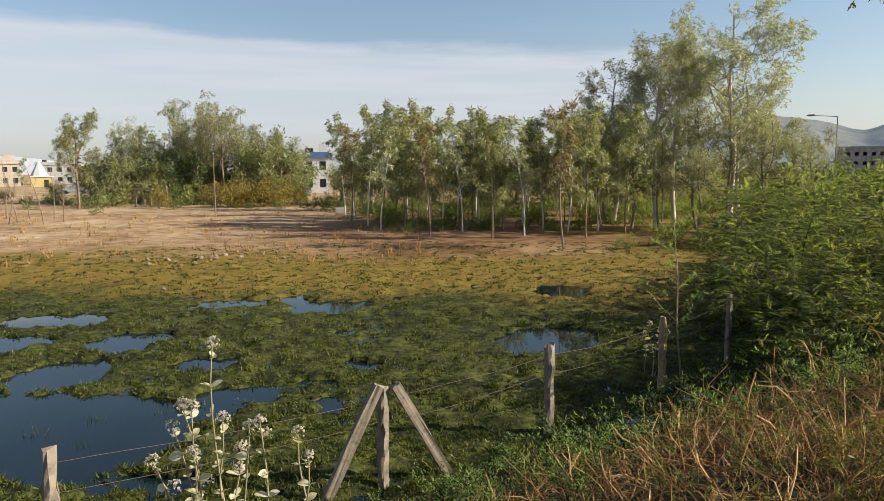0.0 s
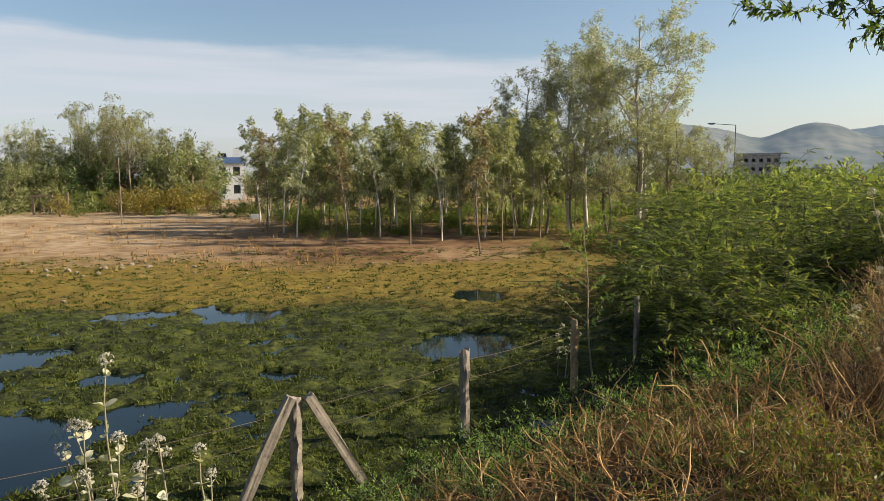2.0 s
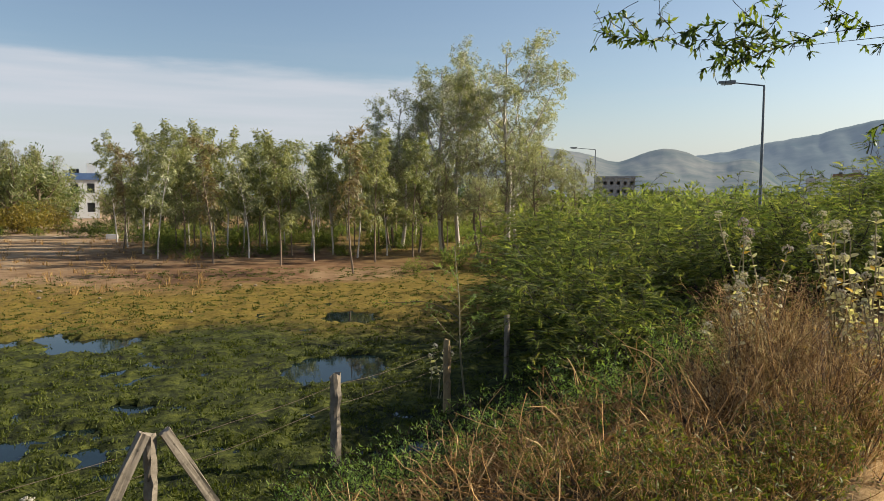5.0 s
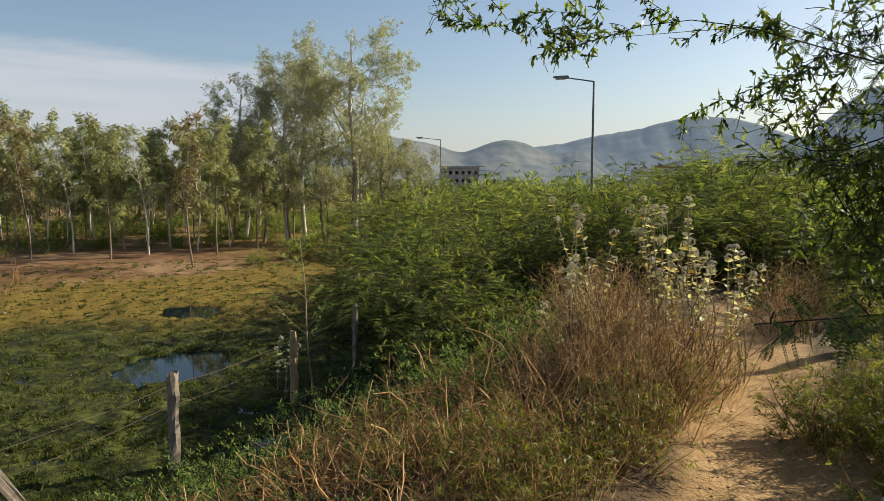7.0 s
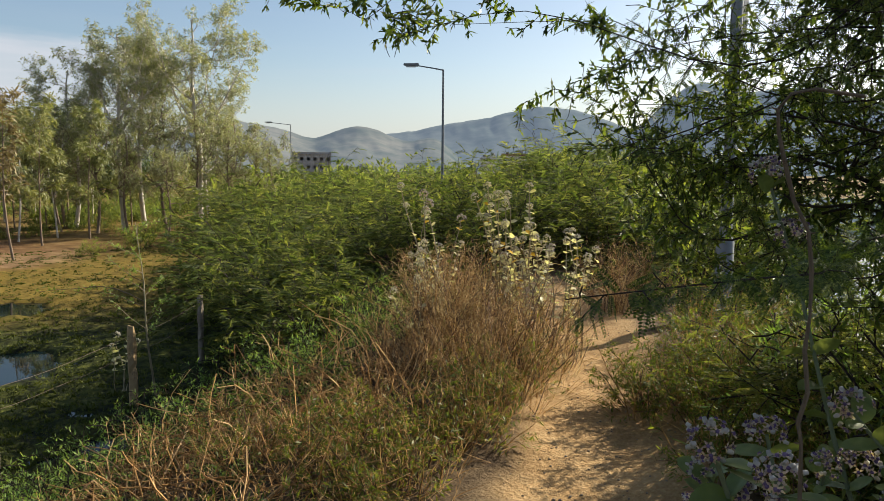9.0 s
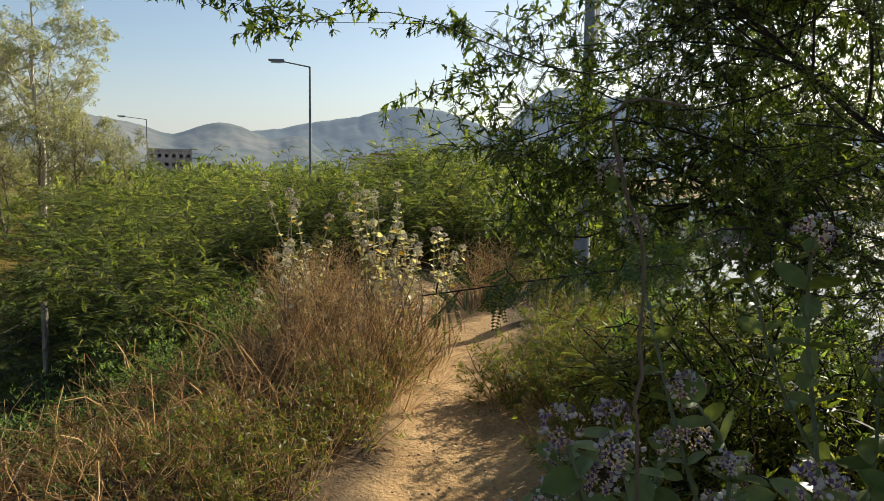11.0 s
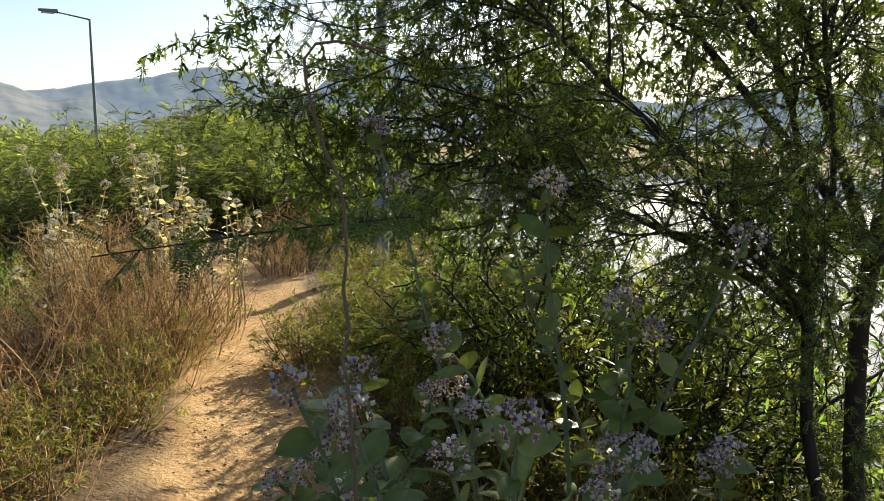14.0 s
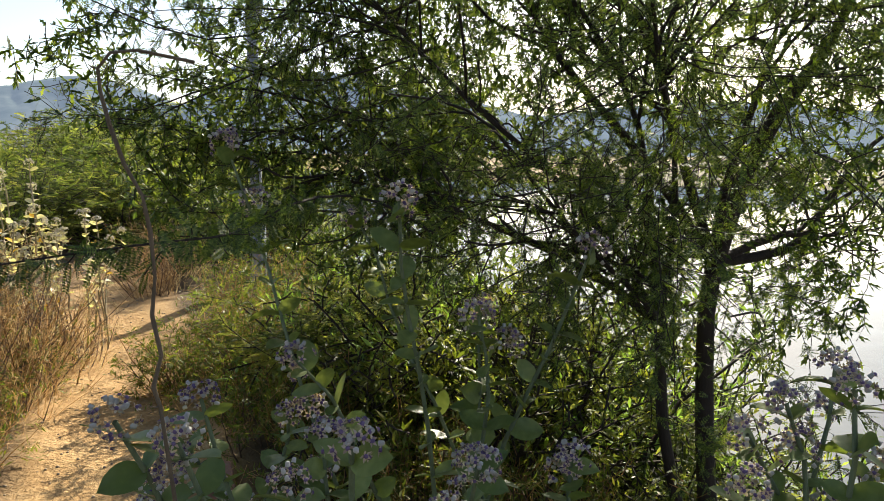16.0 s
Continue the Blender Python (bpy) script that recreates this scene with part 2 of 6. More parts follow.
GREY_CONCRETE = surface_material("bare_concrete", (0.259, 0.259, 0.259), (0.379, 0.379, 0.379), 1.0, 0.9, 0.2, 0.02, (0.180, 0.180, 0.180))
RED_WALL = surface_material("brick_red_wall", (0.222, 0.118, 0.081), (0.311, 0.185, 0.133), 1.0, 0.9, 0.2)
BLUE_PAINT = surface_material("blue_paint", (0.067, 0.118, 0.244), (0.104, 0.170, 0.311), 2.0, 0.6)
DARK_GAP = surface_material("dark_window", (0.015, 0.016, 0.018), (0.037, 0.041, 0.044), 2.0, 0.3, 0.05, 0.01, None, 0.0, 0.5)
TIN = surface_material("tin_roof", (0.252, 0.281, 0.296), (0.370, 0.392, 0.407), 2.0, 0.5, 0.1, 0.01, (0.192, 0.178, 0.163), 0.3)


def ground_material():
    m = Nodes("ground")
    pos = m.coords()
    z = m.attr("zone")
    sep = m.n.new("ShaderNodeSeparateColor")
    m.l.new(z.outputs["Color"], sep.inputs[0])
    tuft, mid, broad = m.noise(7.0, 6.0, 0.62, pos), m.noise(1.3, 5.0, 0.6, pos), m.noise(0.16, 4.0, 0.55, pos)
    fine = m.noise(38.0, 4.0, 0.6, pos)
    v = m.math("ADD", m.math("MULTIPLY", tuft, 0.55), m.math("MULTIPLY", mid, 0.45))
    # low noise runs near black: shade between tufts put into the ground colour
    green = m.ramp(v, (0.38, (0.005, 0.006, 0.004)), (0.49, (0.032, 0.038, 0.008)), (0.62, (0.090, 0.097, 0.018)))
    olive = m.ramp(v, (0.33, (0.083, 0.056, 0.011)), (0.5, (0.159, 0.109, 0.019)), (0.68, (0.229, 0.161, 0.033)))
    drift = m.math("ADD", m.math("MULTIPLY", mid, 0.5), m.math("MULTIPLY", broad, 0.5))
    red = m.ramp(drift, (0.36, (0.062, 0.030, 0.015)), (0.48, (0.165, 0.088, 0.042)), (0.66, (0.30, 0.195, 0.105)))
    pale = m.ramp(drift, (0.36, (0.15, 0.085, 0.042)), (0.47, (0.29, 0.19, 0.102)), (0.56, (0.38, 0.275, 0.165)), (0.68, (0.50, 0.41, 0.29)))
    where = m.n.new("ShaderNodeSeparateXYZ")
    m.l.new(pos, where.inputs[0])
    soil = m.mix(m.span(m.math("ADD", where.outputs[0], m.math("MULTIPLY", broad, 14.0)), -12.0, 8.0), pale, red)
    sand = m.ramp(m.math("ADD", m.math("MULTIPLY", fine, 0.5), m.math("MULTIPLY", mid, 0.5)),
                  (0.34, (0.249, 0.144, 0.059)), (0.5, (0.355, 0.222, 0.097)), (0.66, (0.453, 0.311, 0.155)))
    # brown litter, darkened to put the shade between the stalks into its colour
    litter = m.ramp(v, (0.33, (0.038, 0.024, 0.013)), (0.5, (0.080, 0.053, 0.028)), (0.68, (0.146, 0.101, 0.055)))
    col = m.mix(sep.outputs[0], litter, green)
    col = m.mix(z.outputs["Alpha"], col, olive)
    col = m.mix(sep.outputs[1], col, soil)
    col = m.mix(sep.outputs[2], col, sand)
    h = m.math("ADD", m.math("MULTIPLY", tuft, 0.7), m.math("MULTIPLY", fine, 0.3))
    return m.done(m.skin(col, 0.92, m.bump(h, 0.9, 0.06), spec=0.15))


GROUND = ground_material()


def water_material(name, deep, ripple, strength, rough, spec=0.4):
    m = Nodes(name)
    w = m.noise(ripple, 3.0, 0.5, stretch=(1.0, 1.6, 1.0))
    film = m.ramp(m.noise(0.7, 4.0, 0.6), (0.4, deep), (0.7, tuple(min(1, c * 1.8) for c in deep)))
    return m.done(m.skin(film, rough, m.bump(w, strength, 0.02), spec=spec, IOR=1.333))


POND = water_material("still_pond_water", (0.004, 0.009, 0.010), 3.0, 0.03, 0.03)
LAKE = water_material("lake_water", (0.05, 0.065, 0.07), 2.2, 0.12, 0.05, 0.30)


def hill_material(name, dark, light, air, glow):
    """Far backdrop: scrub-covered slopes; an even bluish glow stands in for haze."""
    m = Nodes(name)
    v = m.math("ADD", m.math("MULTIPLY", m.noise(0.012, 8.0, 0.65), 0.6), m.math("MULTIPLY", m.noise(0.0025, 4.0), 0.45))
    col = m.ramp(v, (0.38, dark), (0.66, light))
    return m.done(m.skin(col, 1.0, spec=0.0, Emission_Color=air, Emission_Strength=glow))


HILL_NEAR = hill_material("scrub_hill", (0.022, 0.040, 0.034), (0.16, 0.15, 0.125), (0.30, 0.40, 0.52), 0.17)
HILL_FAR = hill_material("haze_blue_hill", (0.026, 0.042, 0.040), (0.10, 0.11, 0.10), (0.31, 0.39, 0.50), 0.24)
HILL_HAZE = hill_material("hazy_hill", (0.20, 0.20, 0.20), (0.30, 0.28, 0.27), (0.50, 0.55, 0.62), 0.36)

# ---- shape helpers ----
UA = np.array((0.766, 0.643))    # along the crest of the bank
UL = np.array((-0.643, 0.766))   # to its marsh side


def lattice(i, j, seed):
    h = (i * 374761393 + j * 668265263 + seed * 974634721) & 0xFFFFFFFF
    h = ((h ^ (h >> 13)) * 1274126177) & 0xFFFFFFFF
    return ((h ^ (h >> 16)) & 0xFFFF) / 65535.0


def vnoise(x, y, seed=0):
    xi, yi = np.floor(x).astype(np.int64), np.floor(y).astype(np.int64)
    u, v = x - xi, y - yi
    u, v = u * u * (3 - 2 * u), v * v * (3 - 2 * v)
    a, b = lattice(xi, yi, seed), lattice(xi + 1, yi, seed)
    c, d = lattice(xi, yi + 1, seed), lattice(xi + 1, yi + 1, seed)
    return (a + (b - a) * u) * (1 - v) + (c + (d - c) * u) * v


def fbm(x, y, octaves=4, seed=0):
    x, y = np.asarray(x, float), np.asarray(y, float)
    total, amp, norm = 0.0, 1.0, 0.0
    for k in range(octaves):
        total, norm = total + amp * vnoise(x * 2 ** k + 17 * k, y * 2 ** k - 9 * k, seed + k), norm + amp
        amp *= 0.5
    return total / norm


def step(x, lo, hi):
    t = np.clip((x - lo) / (hi - lo), 0, 1)
    return t * t * (3 - 2 * t)


def mesh_of(name, verts, faces, material, smooth=False):
    """A mesh from arrays; faces is one array or a list of arrays of equal-sided faces."""
    verts = np.asarray(verts, np.float32).reshape(-1, 3)
    groups = [np.asarray(f, np.int32) for f in (faces if isinstance(faces, list) else [faces]) if len(f)]
    me = bpy.data.meshes.new(name)
    me.vertices.add(len(verts))
    me.vertices.foreach_set("co", verts.ravel())
    loops = np.concatenate([g.ravel() for g in groups])
    sizes = np.concatenate([np.full(len(g), g.shape[1], np.int32) for g in groups])
    me.loops.add(len(loops))
    me.loops.foreach_set("vertex_index", loops)
    me.polygons.add(len(sizes))
    me.polygons.foreach_set("loop_start", np.concatenate([[0], np.cumsum(sizes)[:-1]]).astype(np.int32))
    if smooth:
        me.polygons.foreach_set("use_smooth", np.ones(len(sizes), bool))
    me.materials.append(material)
    me.update(calc_edges=True)
    return me


def thing(name, x, y, z, label, category, group="", kind="", turn=0.0):
    ob = new(name)
    ob.matrix_basis = pose(x, y, z, 0, 0, turn)
    return tagged(ob, label, category, group, kind)


def part_np(name, geo, material, parent, label="", smooth=False, kind=""):
    ob = new(name, mesh_of(name, *geo, material, smooth))
    ob.parent = parent
    return tagged(ob, label, kind=kind)


def part(name, bm, material, parent, label=""):
    me = bpy.data.meshes.new(name)
    bm.to_mesh(me)
    bm.free()
    me.materials.append(material)
    ob = new(name, me)
    ob.parent = parent
    return tagged(ob, label) if label else ob


def join(geos):
    """Joins (verts, faces) pairs of equal face size."""
    vs, fs, n = [], [], 0
    for v, f in geos:
        vs.append(v)
        fs.append(f + n)
        n += len(v)
    return np.concatenate(vs), np.concatenate(fs)


def tube(pts, radii, sides=5):
    """A tapering tube along a polyline, closed to a point at its end."""
    pts = np.asarray(pts, float)
    n = len(pts)
    tan = np.gradient(pts, axis=0)
    tan /= np.linalg.norm(tan, axis=1)[:, None] + 1e-9
    ref = np.where(np.abs(tan[:, 2:3]) > 0.9, np.array([[1.0, 0, 0]]), np.array([[0, 0, 1.0]]))
    a = np.cross(tan, ref)
    a /= np.linalg.norm(a, axis=1)[:, None] + 1e-9
    b = np.cross(tan, a)
    ang = np.arange(sides) * 2 * math.pi / sides
    ring = pts[:, None] + (a[:, None] * np.cos(ang)[None, :, None] + b[:, None] * np.sin(ang)[None, :, None]) * np.asarray(radii)[:, None, None]
    i, j = np.meshgrid(np.arange(n - 1), np.arange(sides), indexing="ij")
    k = (j + 1) % sides
    f = np.stack([i * sides + j, (i + 1) * sides + j, (i + 1) * sides + k, i * sides + k], -1).reshape(-1, 4)
    return ring.reshape(-1, 3), f


def ribbons(rng, base, head, length, width, bend, segs=3):
    """Many flat tapering blades: base points, first directions, lengths, widths and sideways bends."""
    n = len(base)
    head = head / (np.linalg.norm(head, axis=1)[:, None] + 1e-9)
    side = np.cross(head, rng.normal(size=(n, 3)))
    side /= np.linalg.norm(side, axis=1)[:, None] + 1e-9
    p, d, rows = base.copy(), head.copy(), []
    for s in range(segs + 1):
        w = (width * (1 - s / segs) ** 0.7 * 0.5)[:, None]
        rows.append(p - side * w)
        rows.append(p + side * w)
        d = d + bend / segs
        d /= np.linalg.norm(d, axis=1)[:, None] + 1e-9
        p = p + d * (length / segs)[:, None]
    v = np.stack(rows, 1)
    k = 2 * (segs + 1)
    o = np.arange(n)[:, None] * k
    f = np.concatenate([np.stack([o[:, 0] + 2 * s, o[:, 0] + 2 * s + 1, o[:, 0] + 2 * s + 3, o[:, 0] + 2 * s + 2], -1) for s in range(segs)])
    return v.reshape(-1, 3), f


def scatter(tv, tf, places, along, normal, size):
    """Copies of a template (its x along, z normal) at many places, as one set of arrays."""
    x = along / (np.linalg.norm(along, axis=1)[:, None] + 1e-9)
    y = np.cross(normal, x)
    y /= np.linalg.norm(y, axis=1)[:, None] + 1e-9
    z = np.cross(x, y)
    m = np.stack([x, y, z], -1) * np.asarray(size).reshape(-1, 1, 1)
    v = np.einsum("nij,kj->nki", m, tv) + places[:, None]
    f = tf[None] + (np.arange(len(places)) * len(tv))[:, None, None]
    return v.reshape(-1, 3), f.reshape(-1, tf.shape[1])


def pinna(pairs, length=0.16, width=0.05):
    """A feather leaf one unit long: leaflets in pairs along a thin rib."""
    v, f = [(0, -0.006, 0), (1, -0.003, 0), (1, 0.003, 0), (0, 0.006, 0)], [(0, 1, 2, 3)]
    for i in range(pairs):
        x = 0.10 + 0.88 * i / max(1, pairs - 1)
        s = length * (0.75 + 0.5 * math.sin(math.pi * (i + 0.7) / (pairs + 0.4)) - 0.2)
        for q in (-1, 1):
            n = len(v)
            v += [(x, 0, 0), (x + width * 0.9, q * s * 0.5, 0.02), (x + width * 0.7, q * s, 0.0), (x - width * 0.4, q * s * 0.55, 0.02)]
            f.append((n, n + 1, n + 2, n + 3))
    return np.array(v), np.array(f)


PINNA_FINE, PINNA_MID = pinna(11, 0.17, 0.062), pinna(5, 0.25, 0.14)


def serrated(cuts, wide=0.17, narrow=0.07):
    """A feather leaf seen whole: a blade one unit long with saw-cut edges, folded up along its rib."""
    v, f = [], []
    for i in range(cuts):
        t = i / (cuts - 1)
        w = (wide if i % 2 else narrow) * (0.35 + 0.9 * math.sin(math.pi * (0.12 + 0.8 * t))) if i < cuts - 1 else 0.01
        v += [(t, -w, 0.25 * w), (t, w, 0.25 * w)]
        if i:
            f.append((2 * i - 2, 2 * i, 2 * i + 1, 2 * i - 1))
    return np.array(v), np.array(f)


FEATHER = serrated(6, 0.125, 0.05)
PINNA_SLIM = pinna(6, 0.17, 0.10)
WIDE_LEAF = np.array([(0, 0, 0), (0.5, -0.15, 0.05), (1, 0, -0.03), (0.5, 0.15, 0.05)]), np.array([(0, 1, 2, 3)])
BLADE_LEAF = np.array([(0, 0, 0), (0.45, -0.11, 0.03), (1, 0, -0.03), (0.45, 0.11, 0.03)]), np.array([(0, 1, 2, 3)])


def spray(pairs, leaf=0.30, width=0.075, droop=0.22):
    """A flat leafy twig one unit long: blades in pairs off a drooping rib, all of one piece."""
    rib = [(t, 0.02 * math.sin(9 * t), 0.12 * t - droop * t * t) for t in np.linspace(0, 1, pairs + 1)]
    v, f = list(rib), []
    for i, (x, y, z) in enumerate(rib[1:], 1):
        for q in (-1, 1):
            n, s = len(v), leaf * (1.05 - 0.55 * abs(2 * i / pairs - 0.9))
            a = radians(62 - 30 * i / pairs + 9 * ((i * 7) % 3 - 1))
            c, e = math.cos(a), q * math.sin(a)
            v += [(x + s * 0.5 * c - width * e * q, y + s * 0.5 * e + q * width * c, z + 0.05), (x + s * c, y + s * e, z - 0.10 * s), (x + s * 0.5 * c + width * e * q, y + s * 0.5 * e - q * width * c, z + 0.02)]
            f.append((i, n, n + 1, n + 2))
        f.append((i - 1, i, len(v) - 1, len(v) - 2))
    return np.array(v), np.array(f)


SPRAY, SPRAY_BIG = spray(7, 0.27, 0.030), spray(6, 0.30, 0.036)


def oval_leaf():
    """A broad leathery leaf one unit long, cupped along its middle rib."""
    v, rows = [], 7
    for i in range(rows):
        t = i / (rows - 1)
        w = 0.33 * math.sin(math.pi * min(1, (t * 0.94 + 0.06))) ** 0.62
        lift = -0.18 * t * t
        v += [(t, -w, lift + 0.10 * w), (t, -w * 0.5, lift + 0.015), (t, 0, lift - 0.02), (t, w * 0.5, lift + 0.015), (t, w, lift + 0.10 * w)]
    f = [(5 * i + j, 5 * i + j + 5, 5 * i + j + 6, 5 * i + j + 1) for i in range(rows - 1) for j in range(4)]
    return np.array(v), np.array(f)


OVAL = oval_leaf()


def unit(v):
    v = np.asarray(v, float)
    return v / (np.linalg.norm(v) + 1e-9)


def limb(rng, p, d, length, radius, segs=6, wob=0.2, lift=0.0, end=0.25):
    """One wandering branch: its points and radii."""
    pts, d = [np.asarray(p, float)], unit(d)
    for s in range(segs):
        d = unit(d + rng.normal(size=3) * wob + np.array((0, 0, lift)))
        pts.append(pts[-1] + d * length / segs)
    return np.array(pts), radius * np.linspace(1, end, segs + 1)


def limb_to(rng, p, q, radius, sag=0.0, wob=0.05, segs=8, end=0.2):
    """A branch from p to q that arches by sag."""
    p, q = np.asarray(p, float), np.asarray(q, float)
    t = np.linspace(0, 1, segs + 1)[:, None]
    pts = p + (q - p) * t + np.array((0, 0, 1.0)) * (4 * t * (1 - t)) * sag
    for k in (1, 2, 3):
        pts += np.sin(t * math.pi * (k + 0.5)) * rng.normal(size=(1, 3)) * wob * 1.6 / k * (1 - t ** 6)
    return pts, radius * np.linspace(1, end, segs + 1)


def alike(branches):
    """Gathers branches with the same number of points into arrays."""
    sets = {}
    for pts, rad in branches:
        sets.setdefault(len(pts), ([], []))
        sets[len(pts)][0].append(pts)
        sets[len(pts)][1].append(rad)
    return [(np.array(p), np.array(r)) for p, r in sets.values()]


def normed(v):
    return v / (np.sqrt((v * v).sum(-1, keepdims=True)) + 1e-9)


def sprouts(rng, branches, count, length, radius, spread=0.9, start=0.2, wob=0.2, lift=0.0, segs=5):
    """Side branches off many branches at once."""
    out = []
    for P, R in alike(branches):
        B, n = P.shape[:2]
        t = start + (1 - start) * (np.arange(count) + rng.random((B, count))) / count
        x = t * (n - 1)
        i = np.minimum(x.astype(int), n - 2)
        b = np.arange(B)[:, None]
        seg = P[b, i + 1] - P[b, i]
        p = (P[b, i] + seg * (x - i)[..., None]).reshape(-1, 3)
        d = normed(seg).reshape(-1, 3)
        side = normed(np.cross(d, rng.normal(size=d.shape)))
        ln = (length * (1.1 - 0.6 * t) * (0.7 + 0.6 * rng.random(t.shape))).reshape(-1, 1) / segs
        r = np.minimum(radius, R[b, i] * 0.7).reshape(-1, 1) * np.linspace(1, 0.25, segs + 1)
        h = normed(d * (1 - spread * 0.5) + side * spread)
        rows = [p]
        for k in range(segs):
            h = normed(h + rng.normal(size=h.shape) * wob + np.array((0, 0, lift)))
            rows.append(rows[-1] + h * ln)
        out += list(zip(np.stack(rows, 1), r))
    return out


def offshoots(rng, branch, count, length, radius, spread=0.9, start=0.2, wob=0.2, lift=0.0, segs=5):
    """Side branches off one branch."""
    return sprouts(rng, [branch], count, length, radius, spread, start, wob, lift, segs)


def tubes(branches, sides=3, least=0.0):
    """Tapering tubes along many branches, as one set of arrays."""
    vs, fs, m = [], [], 0
    ang = np.arange(sides) * 2 * math.pi / sides
    for P, R in alike(branches):
        B, n = P.shape[:2]
        tan = normed(np.gradient(P, axis=1))
        ref = np.where(np.abs(tan[..., 2:3]) > 0.9, np.array([1.0, 0, 0]), np.array([0, 0, 1.0]))
        a = normed(np.cross(tan, ref))
        b = np.cross(tan, a)
        ring = P[:, :, None] + (a[:, :, None] * np.cos(ang)[:, None] + b[:, :, None] * np.sin(ang)[:, None]) * np.maximum(R, least)[:, :, None, None]
        q, i, j = np.meshgrid(np.arange(B), np.arange(n - 1), np.arange(sides), indexing="ij")
        k, o = (j + 1) % sides, m + q * n * sides
        fs.append(np.stack([o + i * sides + j, o + (i + 1) * sides + j, o + (i + 1) * sides + k, o + i * sides + k], -1).reshape(-1, 4))
        vs.append(ring.reshape(-1, 3))
        m += B * n * sides
    return np.concatenate(vs), np.concatenate(fs)


def leaf_places(rng, branches, per_metre, start=0.1, spread=1.0):
    """Places and directions for leaves along twigs."""
    P, D = [], []
    for pts, _ in alike(branches):
        seg = np.diff(pts, axis=1)
        ln = np.sqrt((seg * seg).sum(-1))
        n = np.maximum(1, (per_metre * ln.sum(1) * (0.8 + 0.4 * rng.random(len(pts)))).astype(int))
        b = np.repeat(np.arange(len(pts)), n)
        x = (start + (1 - start) * rng.random(len(b))) * seg.shape[1]
        i = np.minimum(x.astype(int), seg.shape[1] - 1)
        P.append(pts[b, i] + seg[b, i] * (x - i)[:, None])
        d = normed(seg[b, i])
        D.append(d * 0.5 + normed(np.cross(d, rng.normal(size=d.shape))) * spread)
    return np.concatenate(P), np.concatenate(D)


def up_normals(rng, n, wild=0.5):
    return np.array((0, 0, 1.0)) + rng.normal(size=(n, 3)) * wild


def box(bm, x0, x1, y0, y1, z0, z1):
    m = Matrix.Translation(((x0 + x1) / 2, (y0 + y1) / 2, (z0 + z1) / 2)) @ Matrix.Diagonal((x1 - x0, y1 - y0, z1 - z0, 1))
    return bmesh.ops.create_cube(bm, size=1.0, matrix=m)["verts"]


# ---- the ground ----
# standing water in the marsh: centre, half sizes
POOLS = [(-5.3, 10.1, 1.5, 1.75), (-8.2, 10.6, 2.6, 1.5), (-7.13, 13.2, 0.82, 1.0), (-7.04, 15.74, 0.8, 0.9), (-9.97, 18.06, 1.27, 0.85), (-9.5, 15.5, 0.8, 0.74),
         (-4.63, 13.84, 0.63, 0.5), (-3.24, 11.82, 0.69, 0.42), (-3.66, 11.0, 0.41, 0.36), (-3.09, 19.66, 1.15, 1.0), (-4.2, 20.8, 0.4, 0.5), (-6.0, 20.24, 0.9, 0.6),
         (2.54, 15.6, 1.11, 1.15), (4.0, 22.2, 1.0, 1.05), (-1.49, 13.62, 0.43, 0.3), (-2.02, 12.44, 0.39, 0.28), (-1.82, 11.19, 0.26, 0.26), (-1.97, 16.43, 0.24, 0.27), (-3.6, 8.3, 0.84, 0.22), (2.9, 10.2, 0.6, 0.3), (4.2, 9.9, 0.7, 0.35)]
MARSH_Z, WATER_Z, LAKE_Z = -2.17, -2.225, -2.35


def bank_coords(x, y):
    return x * UA[0] + y * UA[1], x * UL[0] + y * UL[1]


def pool_depth(x, y):
    wx = x + (fbm(x * 1.1, y * 1.1, 3, 5) - 0.5) * 0.9 + (fbm(x * 4.5, y * 4.5, 3, 8) - 0.5) * 0.5
    wy = y + (fbm(x * 1.1, y * 1.1, 3, 6) - 0.5) * 0.7 + (fbm(x * 4.5, y * 4.5, 3, 9) - 0.5) * 0.4
    best = np.zeros_like(wx)
    for cx, cy, rx, ry in POOLS:
        q = np.sqrt(((wx - cx) / rx) ** 2 + ((wy - cy) / ry) ** 2)
        best = np.maximum(best, 1 - step(q, 0.85, 1.15))
    return best


def ground_z(x, y):
    x, y = np.asarray(x, float), np.asarray(y, float)
    a, l = bank_coords(x, y)
    r = np.hypot(x, y)
    wig = (fbm(a * 0.35, l * 0.1 + 3, 3, 11) - 0.5)
    lw = l + wig * 0.9
    left = step(lw, 0.55, 6.0) * MARSH_Z
    right = step(-lw, 1.7, 6.2) * -3.2
    far_shore = step(r, 75, 110) * step(-lw, 30, 60) + step(r, 130, 260) * step(-lw, 2, 6)
    z = left + right + np.clip(far_shore, 0, 1) * 1.35
    z = z + step(l, 20, 60) * 0.14
    rough = step(lw, 0.3, 2.0) * (1 - step(l, 40, 80))
    z = z + (fbm(x * 0.9, y * 0.9, 3, 2) - 0.5) * 0.10 * rough
    z = z + (fbm(x * 3.3, y * 3.3, 3, 3) - 0.5) * 0.21 * rough * (1 - step(r, 25, 45))
    crest = (1 - step(np.abs(l + 0.45), 0.6, 1.3))
    z = z + (fbm(x * 2.0, y * 2.0, 3, 4) - 0.5) * 0.05 * crest - 0.05 * (1 - step(np.abs(l + 0.48), 0.15, 0.7))
    wet = l > 4.5
    if wet.any():
        z[wet] -= pool_depth(x[wet], y[wet]) * 0.24 * step(l[wet], 4.5, 6.5)
    return z


def gz(x, y):
    return float(ground_z(np.array([x]), np.array([y]))[0])


